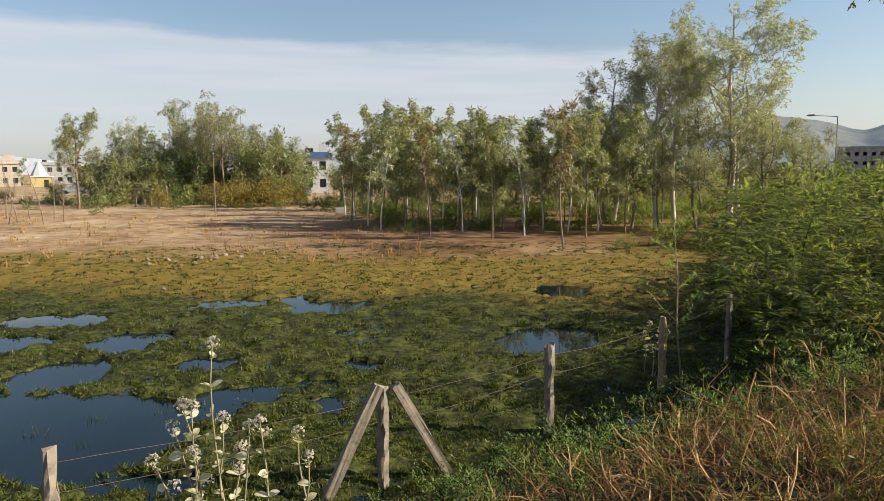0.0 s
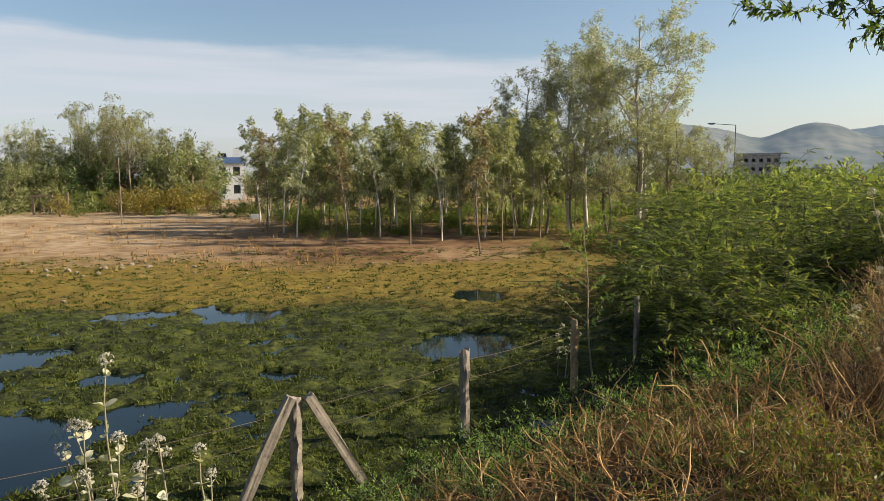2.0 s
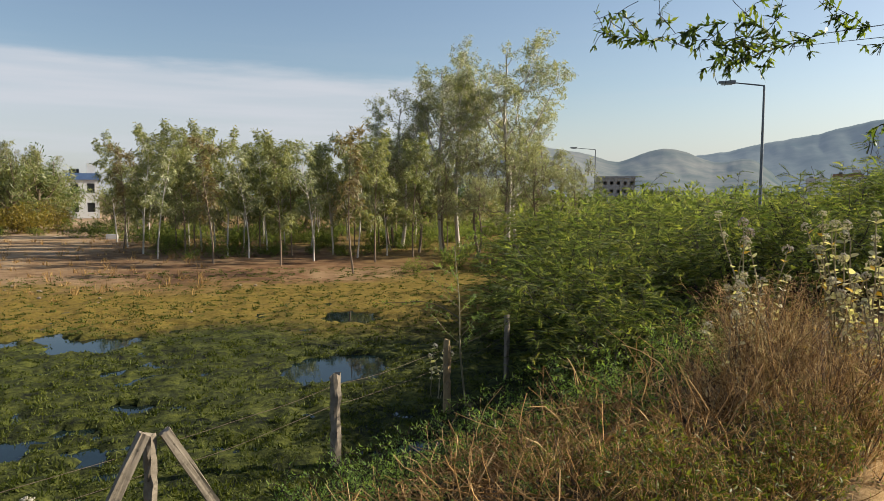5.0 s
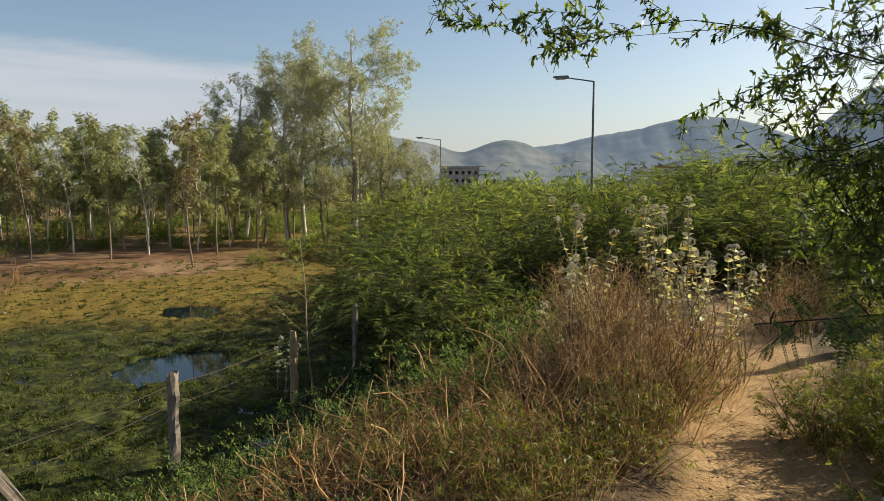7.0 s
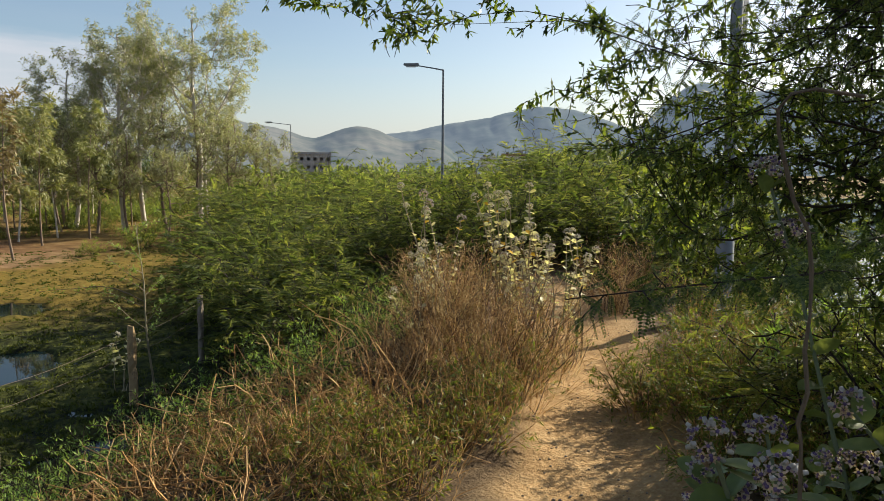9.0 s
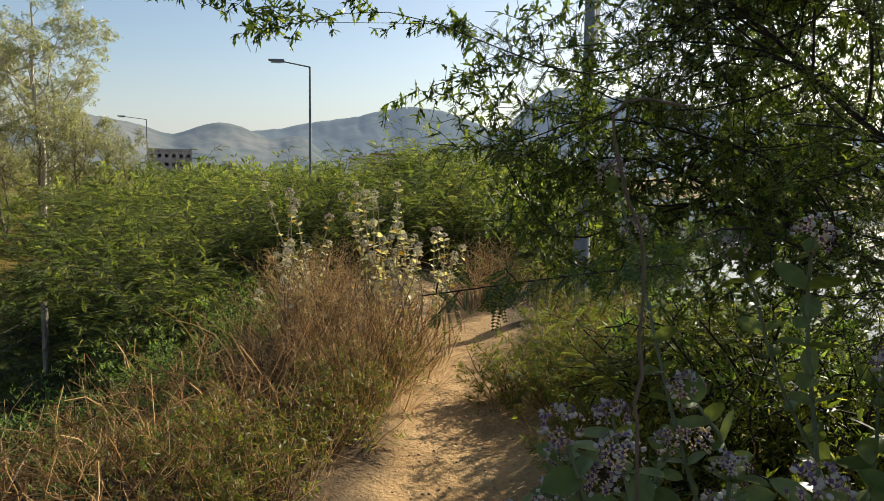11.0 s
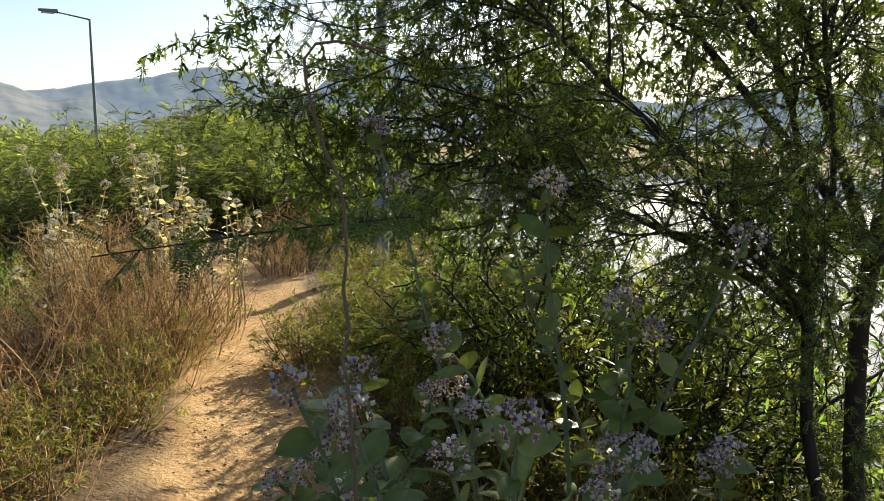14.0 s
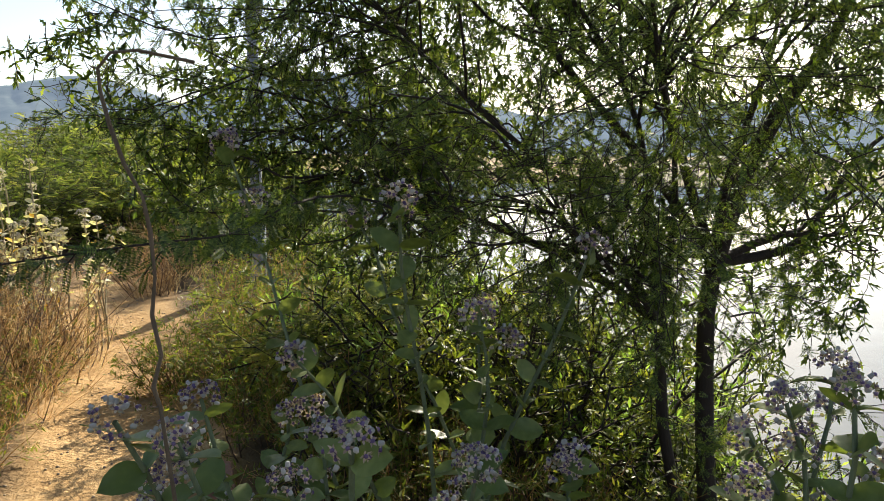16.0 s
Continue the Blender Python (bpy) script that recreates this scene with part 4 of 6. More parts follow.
def broad_tree(seed, height, spread, leaf, leaves, leaf_size=0.30, name="broad_tree", label="dense broad-leaved tree", group="field edge trees"):
    rng = np.random.default_rng(seed)
    top = thing(name, 0, 0, -50, label, "tree", group)
    trunk = limb(rng, (0, 0, -0.15), (0, 0, 1), height * 0.5, 0.16, 6, 0.08, 0.0, 0.6)
    wood, fine = [], []
    for k in range(14):
        ang, t = k * 2.4 + rng.random(), rng.uniform(0.18, 1.0)
        p = trunk[0][min(5, int(t * 6))]
        up = rng.uniform(-0.05, 1.3)
        b = limb(rng, p, (math.cos(ang), math.sin(ang), up), spread * rng.uniform(0.6, 1.05), 0.07, 6, 0.2, 0.04)
        wood.append(b)
        fine += offshoots(rng, b, 6, spread * 0.4, 0.02, 0.95, 0.25, 0.25, 0.02, 3)
    part_np("trunk", tube(*trunk, 8), GUM_BARK_DARK, top, smooth=True)
    part_np("branchwork", tubes(wood + fine[::2]), GUM_BARK_DARK, top, smooth=True, kind="stuff")
    total = sum(np.linalg.norm(np.diff(b[0], axis=0), axis=1).sum() for b in fine)
    P, D = leaf_places(rng, fine, leaves / total, 0.1)
    P = P + rng.normal(size=P.shape) * 0.2
    part_np("crown", scatter(*BLADE_LEAF, P, D, rng.normal(size=P.shape), leaf_size * (0.6 + 0.8 * rng.random(len(P)))), leaf, top, kind="stuff")
    return top


build_grove()


def dome_gum(seed, height, fork, radius, lean, leaves, limbs=9, leaf=GUM_GREY, bark=GUM_BARK, label="tall airy eucalyptus with a forked pale trunk"):
    """An old gum: a pale trunk that forks into long rising limbs under a wide domed crown of hanging leaves."""
    rng = np.random.default_rng(seed)
    top = thing("tall_gum_tree", 0, 0, -50, label, "tree", "tall eucalyptus trees")
    head = np.array((lean * height, 0, height * 0.80))
    trunk = limb_to(rng, (0, 0, -0.2), head, 0.0115 * height, 0.0, 0.09, 12, 0.25)
    part_np("trunk", tube(*trunk, 8), bark, top, smooth=True)
    main = []
    for k in range(limbs):
        t = fork + (0.75 - fork) * (k / limbs)
        x = t / 0.8 * 12
        i = min(int(x), 11)
        p = trunk[0][i] + (trunk[0][i + 1] - trunk[0][i]) * (x - i)
        ang, out = k * 2.4 + rng.normal() * 0.3, rng.uniform(0.45, 1.0)
        z = height * (0.98 - 0.34 * out ** 2) * rng.uniform(0.9, 1.0) - (0.25 * height if k % 4 == 0 else 0)
        q = np.array((lean * height + math.cos(ang) * radius * out, math.sin(ang) * radius * out, z))
        main.append(limb_to(rng, p, q, trunk[1][i] * 0.62, -0.06 * height * out, 0.12, 10, 0.16))
    for b in main:
        part_np("limb", tube(*b, 6), bark, top, smooth=True)
    side = sprouts(rng, main + [trunk], 11, radius * 0.40, 0.035, 0.75, 0.38, 0.16, 0.10, 5)
    twig = sprouts(rng, side, 5, radius * 0.20, 0.014, 0.8, 0.25, 0.22, 0.08, 4)
    part_np("branchwork", tubes(side + twig, 3, 0.009), bark, top, smooth=True, kind="stuff")
    total = sum(np.linalg.norm(np.diff(b[0], axis=0), axis=1).sum() for b in twig)
    P, D = leaf_places(rng, twig, leaves / total, 0.3)
    P = P + rng.normal(size=P.shape) * 0.07
    part_np("crown", scatter(*BLADE_LEAF, P, D + np.array((0, 0, -0.6)), rng.normal(size=P.shape), 0.21 * (0.6 + 0.8 * rng.random(len(P)))), leaf, top, kind="stuff")
    return top


def build_big_gums():
    """The tall gums that stand over the grove."""
    T = [dome_gum(231, 15.4, 0.30, 3.7, 0.0, 11000, 11), dome_gum(232, 16.6, 0.34, 4.8, -0.02, 19000, 15, label="tall wide eucalyptus with sparse grey-green leaves"),
         dome_gum(233, 8.6, 0.28, 2.2, 0.02, 3000, 8, GUM_GREY, GUM_BARK_DARK, "bushy mid-height eucalyptus with brown trunk")]
    O = [dome_gum(240, 11.4, 0.26, 2.7, 0.0, 10000, 14, GUM_LEAF, GUM_BARK_DARK, "upright eucalyptus with a dense oval crown"), dome_gum(241, 12.6, 0.3, 3.9, 0.02, 9000, 13, GUM_LEAF, GUM_BARK_DARK, "spreading eucalyptus with a full rounded crown")]
    for k, az, y, s, t in ((0, -27.0, 72, 1.0, 0), (0, -23.4, 86, 0.95, 40), (1, -18.7, 85, 0.95, 30), (1, -16.9, 83, 1.0, 150), (1, -14.0, 88, 0.82, 80), (1, -12.6, 90, 0.78, 200), (1, -20.6, 90, 0.8, 260)):
        place(O[k], y * math.tan(radians(az)), y, s, t)
    drop(*O)
    for k, x, y, s, t in ((0, 14.2, 46.5, 0.97, 0), (1, 18.9, 46.0, 1.0, 20), (0, 16.4, 49.5, 0.98, 130), (0, 12.0, 49.0, 0.8, 250), (0, 20.6, 48.5, 0.78, 60), (2, 14.8, 40.7, 0.72, 0), (2, 20.2, 43.5, 1.0, 80), (2, 17.6, 43.0, 1.05, 200), (2, 12.2, 45.0, 1.0, 20),
                          (2, 22.4, 45.0, 0.85, 300), (2, 10.8, 47.0, 0.9, 140), (2, 16.2, 44.5, 1.1, 170), (2, 19.0, 42.0, 0.9, 10), (2, 13.4, 43.0, 0.85, 90), (2, 11.6, 49.5, 1.05, 200), (2, 21.4, 41.0, 0.8, 260)):
        place(T[k], x, y, s, t)
    drop(*T)


build_big_gums()

# ---- mesquite ----


def mesquite_bush(seed, size, leaves, template, leaf_size, leaf=MESQUITE, stems=16, name="mesquite_bush", label="dense green thorny mesquite bush with feathery leaves", flat=0.6, group="mesquite thicket", layered=False):
    """Arching stems from one root; layered: in flat tiers of leafy twigs with dark gaps between them."""
    rng = np.random.default_rng(seed)
    top = thing(name, 0, 0, -50, label, "bush", group)
    wood = []
    for k in range(stems):
        ang = k * 2.4 + rng.random() * 0.8
        out = rng.uniform(0.25, 1.2)
        d = (math.cos(ang) * out, math.sin(ang) * out, rng.uniform(0.55, 1.1) * flat * 1.6)
        wood.append(limb(rng, (0.06 * math.cos(ang), 0.06 * math.sin(ang), -0.1), d, size * rng.uniform(0.75, 1.15), 0.006 + 0.008 * size, 7, 0.13, -0.045))
    fine = sprouts(rng, wood, 7, size * (0.62 if layered else 0.42), 0.010, 0.85, 0.12, 0.2, -0.05 if layered else -0.01, 5 if layered else 4)
    fine += sprouts(rng, fine, 2, size * (0.3 if layered else 0.2), 0.006, 0.9, 0.3, 0.25, -0.02 if layered else 0.0, 2)
    leafy = fine
    if layered:
        whips = []
        for k in range(3):
            ang = rng.random() * 2 * math.pi
            whips.append(limb(rng, (0, 0, -0.1), (math.cos(ang) * 0.55, math.sin(ang) * 0.55, 1.0), size * rng.uniform(1.3, 1.75), 0.010, 9, 0.12, -0.07))
        tufts = sprouts(rng, whips, 12, size * 0.12, 0.005, 0.8, 0.45, 0.2, 0.0, 3)
        wood, fine, leafy = wood + whips, fine + tufts, fine + tufts
    if template is WIDE_LEAF and leaf_size > 0.2:
        fine, wood = fine[::9], wood[::2]
    elif name == "mesquite_bush":
        for b in wood:
            part_np("stem", tube(b[0], b[1], 5), MESQUITE_BARK, top, smooth=True)
        wood = []
    part_np("branchwork", tubes(wood + fine, 3, 0.004), MESQUITE_BARK, top, smooth=True, kind="stuff")
    total = sum(np.linalg.norm(np.diff(b[0], axis=0), axis=1).sum() for b in leafy)
    P, D = leaf_places(rng, leafy, leaves / total, 0.05)
    if layered:
        D = normed(D * np.array((1, 1, 0.3))) + normed(P * np.array((1, 1, 0))) * 0.5
        D[:, 2] += 0.08
    else:
        D = D + np.array((0, 0, 0.1))
    part_np("foliage", scatter(*template, P, D, up_normals(rng, len(P), 0.33 if layered else 0.55), leaf_size * (0.55 + 0.8 * rng.random(len(P)))), leaf, top, kind="stuff")
    return top


def build_thicket():
    rnd = random.Random(9)
    mid = [mesquite_bush(300 + k, 1.75, 3300, SPRAY, 0.165, stems=12, layered=True) for k in range(3)]
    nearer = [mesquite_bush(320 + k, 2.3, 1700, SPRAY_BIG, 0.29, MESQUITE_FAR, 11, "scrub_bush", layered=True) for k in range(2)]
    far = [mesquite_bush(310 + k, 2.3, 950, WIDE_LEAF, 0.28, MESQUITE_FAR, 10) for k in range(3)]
    # the marsh-side slope: along the bank, to its side, size
    for a, l, s in ((10.6, 3.4, 0.79), (11.6, 3.4, 1.0), (12.4, 4.35, 0.81), (13.2, 4.2, 1.15), (14.2, 3.0, 1.15), (14.6, 5.15, 0.94), (15.6, 4.2, 1.25), (16.8, 5.4, 1.2), (17.0, 2.8, 1.2), (18.2, 4.2, 1.3), (9.4, 2.95, 0.8), (13.6, 5.25, 0.6), (11.2, 3.9, 0.7), (19.8, 6.2, 1.1), (12.6, 2.2, 0.85), (17.8, 6.2, 0.8), (12.6, 0.9, 0.9), (14.4, -0.2, 1.0), (15.6, 1.2, 1.1), (13.4, -1.0, 0.8)):
        p = UA * a + UL * l
        place(mid[rnd.randrange(3)], p[0], p[1], s * rnd.uniform(0.95, 1.1), None, rnd)
    for i in range(46):
        a = 19.5 + 75 * (i / 46) ** 1.4 + rnd.uniform(-1, 1)
        l = rnd.uniform(1.4, 7.0) + 0.05 * a
        p = UA * a + UL * l
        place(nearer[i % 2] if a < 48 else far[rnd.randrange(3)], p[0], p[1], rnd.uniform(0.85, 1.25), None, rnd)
    # the lake side of the path
    for a, l, s in ((11.0, -2.6, 1.0), (12.6, -3.6, 1.1), (13.8, -2.2, 1.0), (15.5, -3.4, 1.25), (17.0, -2.0, 1.1), (19.0, -3.2, 1.3), (9.6, -3.6, 0.9), (4.23, -2.11, 0.6), (4.37, -2.88, 0.95), (5.5, -2.9, 0.8), (5.16, -3.8, 0.9), (4.07, -3.5, 0.85), (5.6, -3.2, 0.6), (6.9, -3.9, 0.6)):
        p = UA * a + UL * l
        place(mid[rnd.randrange(3)], p[0], p[1], s, None, rnd)
    for i in range(30):
        a = 20 + 60 * (i / 30) ** 1.3 + rnd.uniform(-1, 1)
        p = UA * a + UL * rnd.uniform(-4.5, 1.0)
        place(nearer[i % 2] if a < 48 else far[rnd.randrange(3)], p[0], p[1], rnd.uniform(0.85, 1.3), None, rnd)
    # the scrub between the bank and the tall gums
    for i in range(60):
        az, d = rnd.uniform(24, 44), 19 + 70 * rnd.random() ** 1.2
        x, y = d * math.sin(radians(az)), d * math.cos(radians(az))
        if bank_coords(x, y)[1] > 5:
            place(nearer[i % 2] if d < 42 else far[rnd.randrange(3)], x, y, rnd.uniform(0.65, 1.3) * (0.72 + 0.015 * d), None, rnd)
    # scrub under the grove and at the field's edge
    for i in range(120):
        y = 43 + 25 * rnd.random() ** 0.75
        az = rnd.uniform(-6, 24)
        place(far[rnd.randrange(3)], y * math.tan(radians(az)), y, rnd.uniform(0.25, 0.5 + 0.02 * (y - 43)), None, rnd, label="low green scrub bush among the grove trunks")
    for az, y, s in ((-10.5, 66, 0.55), (-9.2, 66, 0.75), (-8.4, 68, 0.8), (-7.6, 64, 0.5), (-26.0, 62, 0.35), (-15.0, 70, 0.4), (-12.8, 70, 0.45), (-20.5, 70, 0.4)):
        place(far[rnd.randrange(3)], y * math.tan(radians(az)), y, s, None, rnd, label="dark green bush at the edge of the field")
    for x, y, s in ((11.5, 35, 0.6), (13.5, 33, 0.7), (16, 36, 0.8), (18.5, 33, 0.9), (14.5, 28, 0.75), (17, 26.5, 0.8), (20.5, 36, 0.9), (12.6, 38.5, 0.5), (15.6, 30.5, 0.6), (22, 38, 1.0), (19.5, 29, 0.9), (8.9, 33.5, 0.35)):
        place(far[rnd.randrange(3)], x, y, s, None, rnd, label="olive green scrub bush beside the marsh")
    olive = mesquite_bush(316, 2.3, 1000, WIDE_LEAF, 0.26, OLIVE_TREE, 11, "olive_bush", "olive-yellow bush below the field edge trees", 0.7)
    grey = mesquite_bush(317, 2.3, 1000, WIDE_LEAF, 0.26, GUM_LEAF, 11, "grey_bush", "grey-green bush below the field edge trees", 0.7)
    for i in range(34):
        az, y = (rnd.uniform(-26.0, -11.6) if i < 26 else rnd.uniform(-31, -26)), rnd.uniform(72, 90)
        s = rnd.uniform(0.8, 1.35) if i < 26 else rnd.uniform(0.4, 0.7)
        k = olive if -19 < az < -12.5 and y < 80 else (grey if i % 2 else far[rnd.randrange(3)])
        place(k, y * math.tan(radians(az)), y, s, None, rnd)
    drop(olive, grey)
    # far belt of bushes that hides the foot of the hills
    for i in range(50):
        az, d = rnd.uniform(22, 66), rnd.uniform(80, 180)
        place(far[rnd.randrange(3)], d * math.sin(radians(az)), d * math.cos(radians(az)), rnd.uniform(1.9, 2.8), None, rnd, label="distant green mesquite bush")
    drop(*mid, *far, *nearer)


build_thicket()

# ---- the mesquite tree beside the path ----


def build_near_tree():
    """Two dark stems, limbs that fan out from their forks, and layered sprays of feather leaves that hang over the path."""
    rng = np.random.default_rng(400)
    bx, by = 3.74, -0.50
    bz = gz(bx, by)
    top = thing("mesquite_tree", bx, by, bz, "spreading dark-trunked mesquite tree leaning over the path", "tree")
    o, eye = np.array((bx, by, bz)), np.array((0.45, 0.0, 1.6))
    f0, f1 = np.array((3.90, -0.53, 1.10)), np.array((3.66, -0.30, 0.86))
    trunks = [limb_to(rng, (0, 0, -0.2), f0 - o, 0.044, 0, 0.014, 8, 0.85), limb_to(rng, (-0.06, 0.03, -0.2), f1 - o, 0.028, 0, 0.02, 7, 0.85)]
    # the bearing limbs: fork, end, thickness, arch
    stout = [(f0, (4.75, -1.45, 2.9), 0.046, 0.10), (f0, (5.0, -1.75, 1.95), 0.026, -0.10), (f0, (4.9, -1.65, 1.62), 0.020, -0.06), (f0, (4.7, -1.5, 1.30), 0.016, -0.04), (f0, (4.35, -0.85, 2.75), 0.022, 0.06),
             (f1, (3.35, 0.35, 2.75), 0.019, 0.10), (f1, (2.35, -0.15, 2.35), 0.014, 0.22), (f1, (3.0, 1.5, 2.5), 0.016, 0.28), (f1, (2.6, 0.55, 1.75), 0.013, 0.18), (f0, (4.6, 1.0, 2.9), 0.026, 0.2), (f0, (5.4, 0.3, 2.9), 0.026, 0.2), (f1, (3.6, 1.9, 1.6), 0.020, 0.28),
             (f1, (2.75, 0.35, 1.30), 0.014, 0.12), (f0, (5.2, 1.3, 1.7), 0.018, 0.2)]
    # twigs that hang out over the path
    hanging = [(2.42, 2.86, 2.25), (2.92, 2.44, 1.92), (2.74, 1.80, 1.73), (1.92, 2.98, 2.40), (3.0, 2.1, 2.25), (3.2, 2.3, 2.05), (3.3, 2.0, 1.75), (3.1, 1.5, 1.45), (3.5, 2.2, 1.5), (3.7, 2.3, 1.3), (3.4, 1.8, 1.25), (3.9, 2.4, 1.6), (3.6, 2.0, 1.75), (4.2, 2.5, 1.4)]
    # the rest of the crown, spread through its volume
    crown = []
    while len(crown) < 72:
        p = np.array((3.75, 0.45, 2.15)) + rng.uniform(-1, 1, 3) * np.array((1.9, 2.1, 1.35))
        q = (p - (3.75, 0.45, 2.15)) / np.array((1.9, 2.1, 1.35))
        bearing = math.degrees(math.atan2(p[0] - eye[0], p[1] - eye[1]))
        if (q * q).sum() < 1 and np.linalg.norm(p - eye) > 1.75 and bearing > 56 + 5 * rng.random() and not (p[2] < 1.62 and bearing < 84 and rng.random() < 0.8) and not (bearing > 86 and p[2] < 1.5 and rng.random() < 0.3):
            crown.append(tuple(p))
    # low sprigs about the stems, and the far side that shades the path
    crown += [tuple(rng.uniform((3.1, -1.3, 0.45), (4.7, 0.1, 1.6))) for _ in range(13)]
    crown += [tuple(rng.uniform((4.4, 0.8, 1.1), (6.3, 2.0, 2.2))) for _ in range(7)]
    crown += [tuple(rng.uniform((4.3, 1.9, 0.75), (6.0, 2.7, 1.6))) for _ in range(4)]
    crown += [tuple(rng.uniform((2.9, 1.0, 1.75), (4.2, 2.1, 2.45))) for _ in range(7)]
    crown += [tuple(rng.uniform((2.9, 0.3, 1.9), (4.8, 2.0, 3.0))) for _ in range(13)]
    crown += [tuple(rng.uniform((2.7, -1.1, 1.9), (4.8, 0.3, 2.7))) for _ in range(9)]
    crown += [tuple(rng.uniform((3.2, 0.3, 1.0), (4.8, 1.3, 1.65))) for _ in range(9)]
    wood = []
    for s, e, r, sag in stout:
        wood.append(limb_to(rng, s - o, np.asarray(e) - o, r, sag, 0.045, 10, 0.22))
    for e in hanging + crown:
        host = min(wood[:14], key=lambda w: np.linalg.norm(w[0][6] + o - np.asarray(e)))
        i = int(rng.integers(4, 9))
        hang = e in hanging
        if e[0] < 2.0:
            host, i = wood[14], 7
        wood.append(limb_to(rng, host[0][i], np.asarray(e) - o, min(0.0065 if hang else 0.010, host[1][i] * 0.6), -0.07 if hang else 0.16, 0.085 if hang else 0.06, 12, 0.16))
    for t in trunks:
        part_np("trunk", tube(*t, 10), MESQUITE_BARK, top, smooth=True)
    for b in wood:
        part_np("limb", tube(*b, 7), MESQUITE_BARK, top, smooth=True)
    out, inner = wood[14:14 + len(hanging)], wood[:14] + wood[14 + len(hanging):]
    sub = sprouts(rng, inner, 12, 0.52, 0.006, 0.75, 0.25, 0.14, 0.0, 4)
    sub2 = sprouts(rng, out, 17, 0.23, 0.004, 0.75, 0.30, 0.14, -0.03, 4)
    fine = sub + sub2 + sprouts(rng, sub, 3, 0.26, 0.003, 0.8, 0.25, 0.2, -0.02, 3) + sprouts(rng, sub2, 2, 0.13, 0.003, 0.8, 0.25, 0.2, -0.04, 3)
    part_np("twig_mass", tubes(fine, 3, 0.0016), MESQUITE_BARK, top, smooth=True, kind="stuff")
    # feather leaves in tufts of three at each node
    nodes, way = leaf_places(rng, fine + [(b[0][4:], b[1][4:]) for b in out] * 2, 27, 0.05)
    P = np.repeat(nodes, 3, 0)
    D = normed(np.repeat(normed(way), 3, 0) + rng.normal(size=P.shape) * 0.55 + np.array((0, 0, -0.35)))
    n = len(P)
    size, nrm = 0.037 * (0.6 + 0.7 * rng.random(n)), up_normals(rng, n, 0.55)
    away = np.linalg.norm(P + o - eye, axis=1)
    for form, pick, k in ((PINNA_FINE, away < 1.9, 1.0), (PINNA_SLIM, (away >= 1.9) & (away < 3.1), 1.1), (FEATHER, away >= 3.1, 1.3)):
        part_np("foliage", scatter(*form, P[pick], D[pick], nrm[pick], size[pick] * k), NEAR_LEAF, top, kind="stuff")
    # one low bough that reaches across the path, with long hanging leaves at its end
    bough = limb_to(rng, np.array((2.75, 0.45, 1.32)) - o, np.array((1.13, 0.68, 1.425)) - o, 0.0048, 0.06, 0.03, 14, 0.2)
    part_np("limb", tube(*bough, 6), MESQUITE_BARK, top, smooth=True)
    twig = sprouts(rng, [bough], 34, 0.075, 0.0025, 0.8, 0.05, 0.12, 0.0, 4)
    part_np("twig_mass", tubes(twig, 3, 0.0012), MESQUITE_BARK, top, smooth=True, kind="stuff")
    Q, E = leaf_places(rng, twig + [(bough[0][2:], bough[1][2:])], 150, 0.0)
    part_np("foliage", scatter(*PINNA_FINE, Q, E + np.array((0, 0, -0.45)), up_normals(rng, len(Q), 0.6), 0.044 * (0.7 + 0.6 * rng.random(len(Q)))), NEAR_LEAF, top, kind="stuff")
    return top


build_near_tree()


def milkweed_flower_heads(rng, places, ups, size):
    """Clusters of five-petalled stars with dark hearts, and round buds among them."""
    petals, hearts, buds = [], [], []
    star_v, star_f = [], []
    for k in range(5):
        a = k * 2 * math.pi / 5
        c, s = math.cos(a), math.sin(a)
        n = len(star_v)
        star_v += [(0.1 * c, 0.1 * s, 0), (0.5 * c - 0.24 * s, 0.5 * s + 0.24 * c, 0.05), (1.0 * c, 1.0 * s, 0.22), (0.5 * c + 0.24 * s, 0.5 * s - 0.24 * c, 0.05)]
        star_f.append((n, n + 3, n + 2, n + 1))
    star = np.array(star_v), np.array(star_f)
    hv = [(0.34 * math.cos(k * math.pi / 3), 0.34 * math.sin(k * math.pi / 3), 0.0) for k in range(6)] + [(0.26 * math.cos(k * math.pi / 3), 0.26 * math.sin(k * math.pi / 3), 0.4) for k in range(6)]
    hf = [(k, (k + 1) % 6, 6 + (k + 1) % 6, 6 + k) for k in range(6)] + [(6, 7, 8, 9), (6, 9, 10, 11)]
    heart = np.array(hv), np.array(hf)
    for p, u in zip(places, ups):
        n = int(rng.integers(38, 52))
        d = rng.normal(size=(n, 3))
        d /= np.linalg.norm(d, axis=1)[:, None]
        d = d + unit(u) * 0.55
        d /= np.linalg.norm(d, axis=1)[:, None]
        q = p + d * size * (0.75 + 0.35 * rng.random(n))[:, None]
        x = np.cross(d, rng.normal(size=(n, 3)))
        is_bud = rng.random(n) < 0.3
        w = ~is_bud
        if w.any():
            petals.append(scatter(*star, q[w], x[w], d[w], np.full(w.sum(), size * 0.28)))
            hearts.append(scatter(*heart, q[w], x[w], d[w], np.full(w.sum(), size * 0.28)))
        if is_bud.any():
            buds.append(scatter(heart[0] * np.array((1.3, 1.3, 1.9)), heart[1], q[is_bud], x[is_bud], d[is_bud], np.full(is_bud.sum(), size * 0.28)))
    return petals, hearts, buds


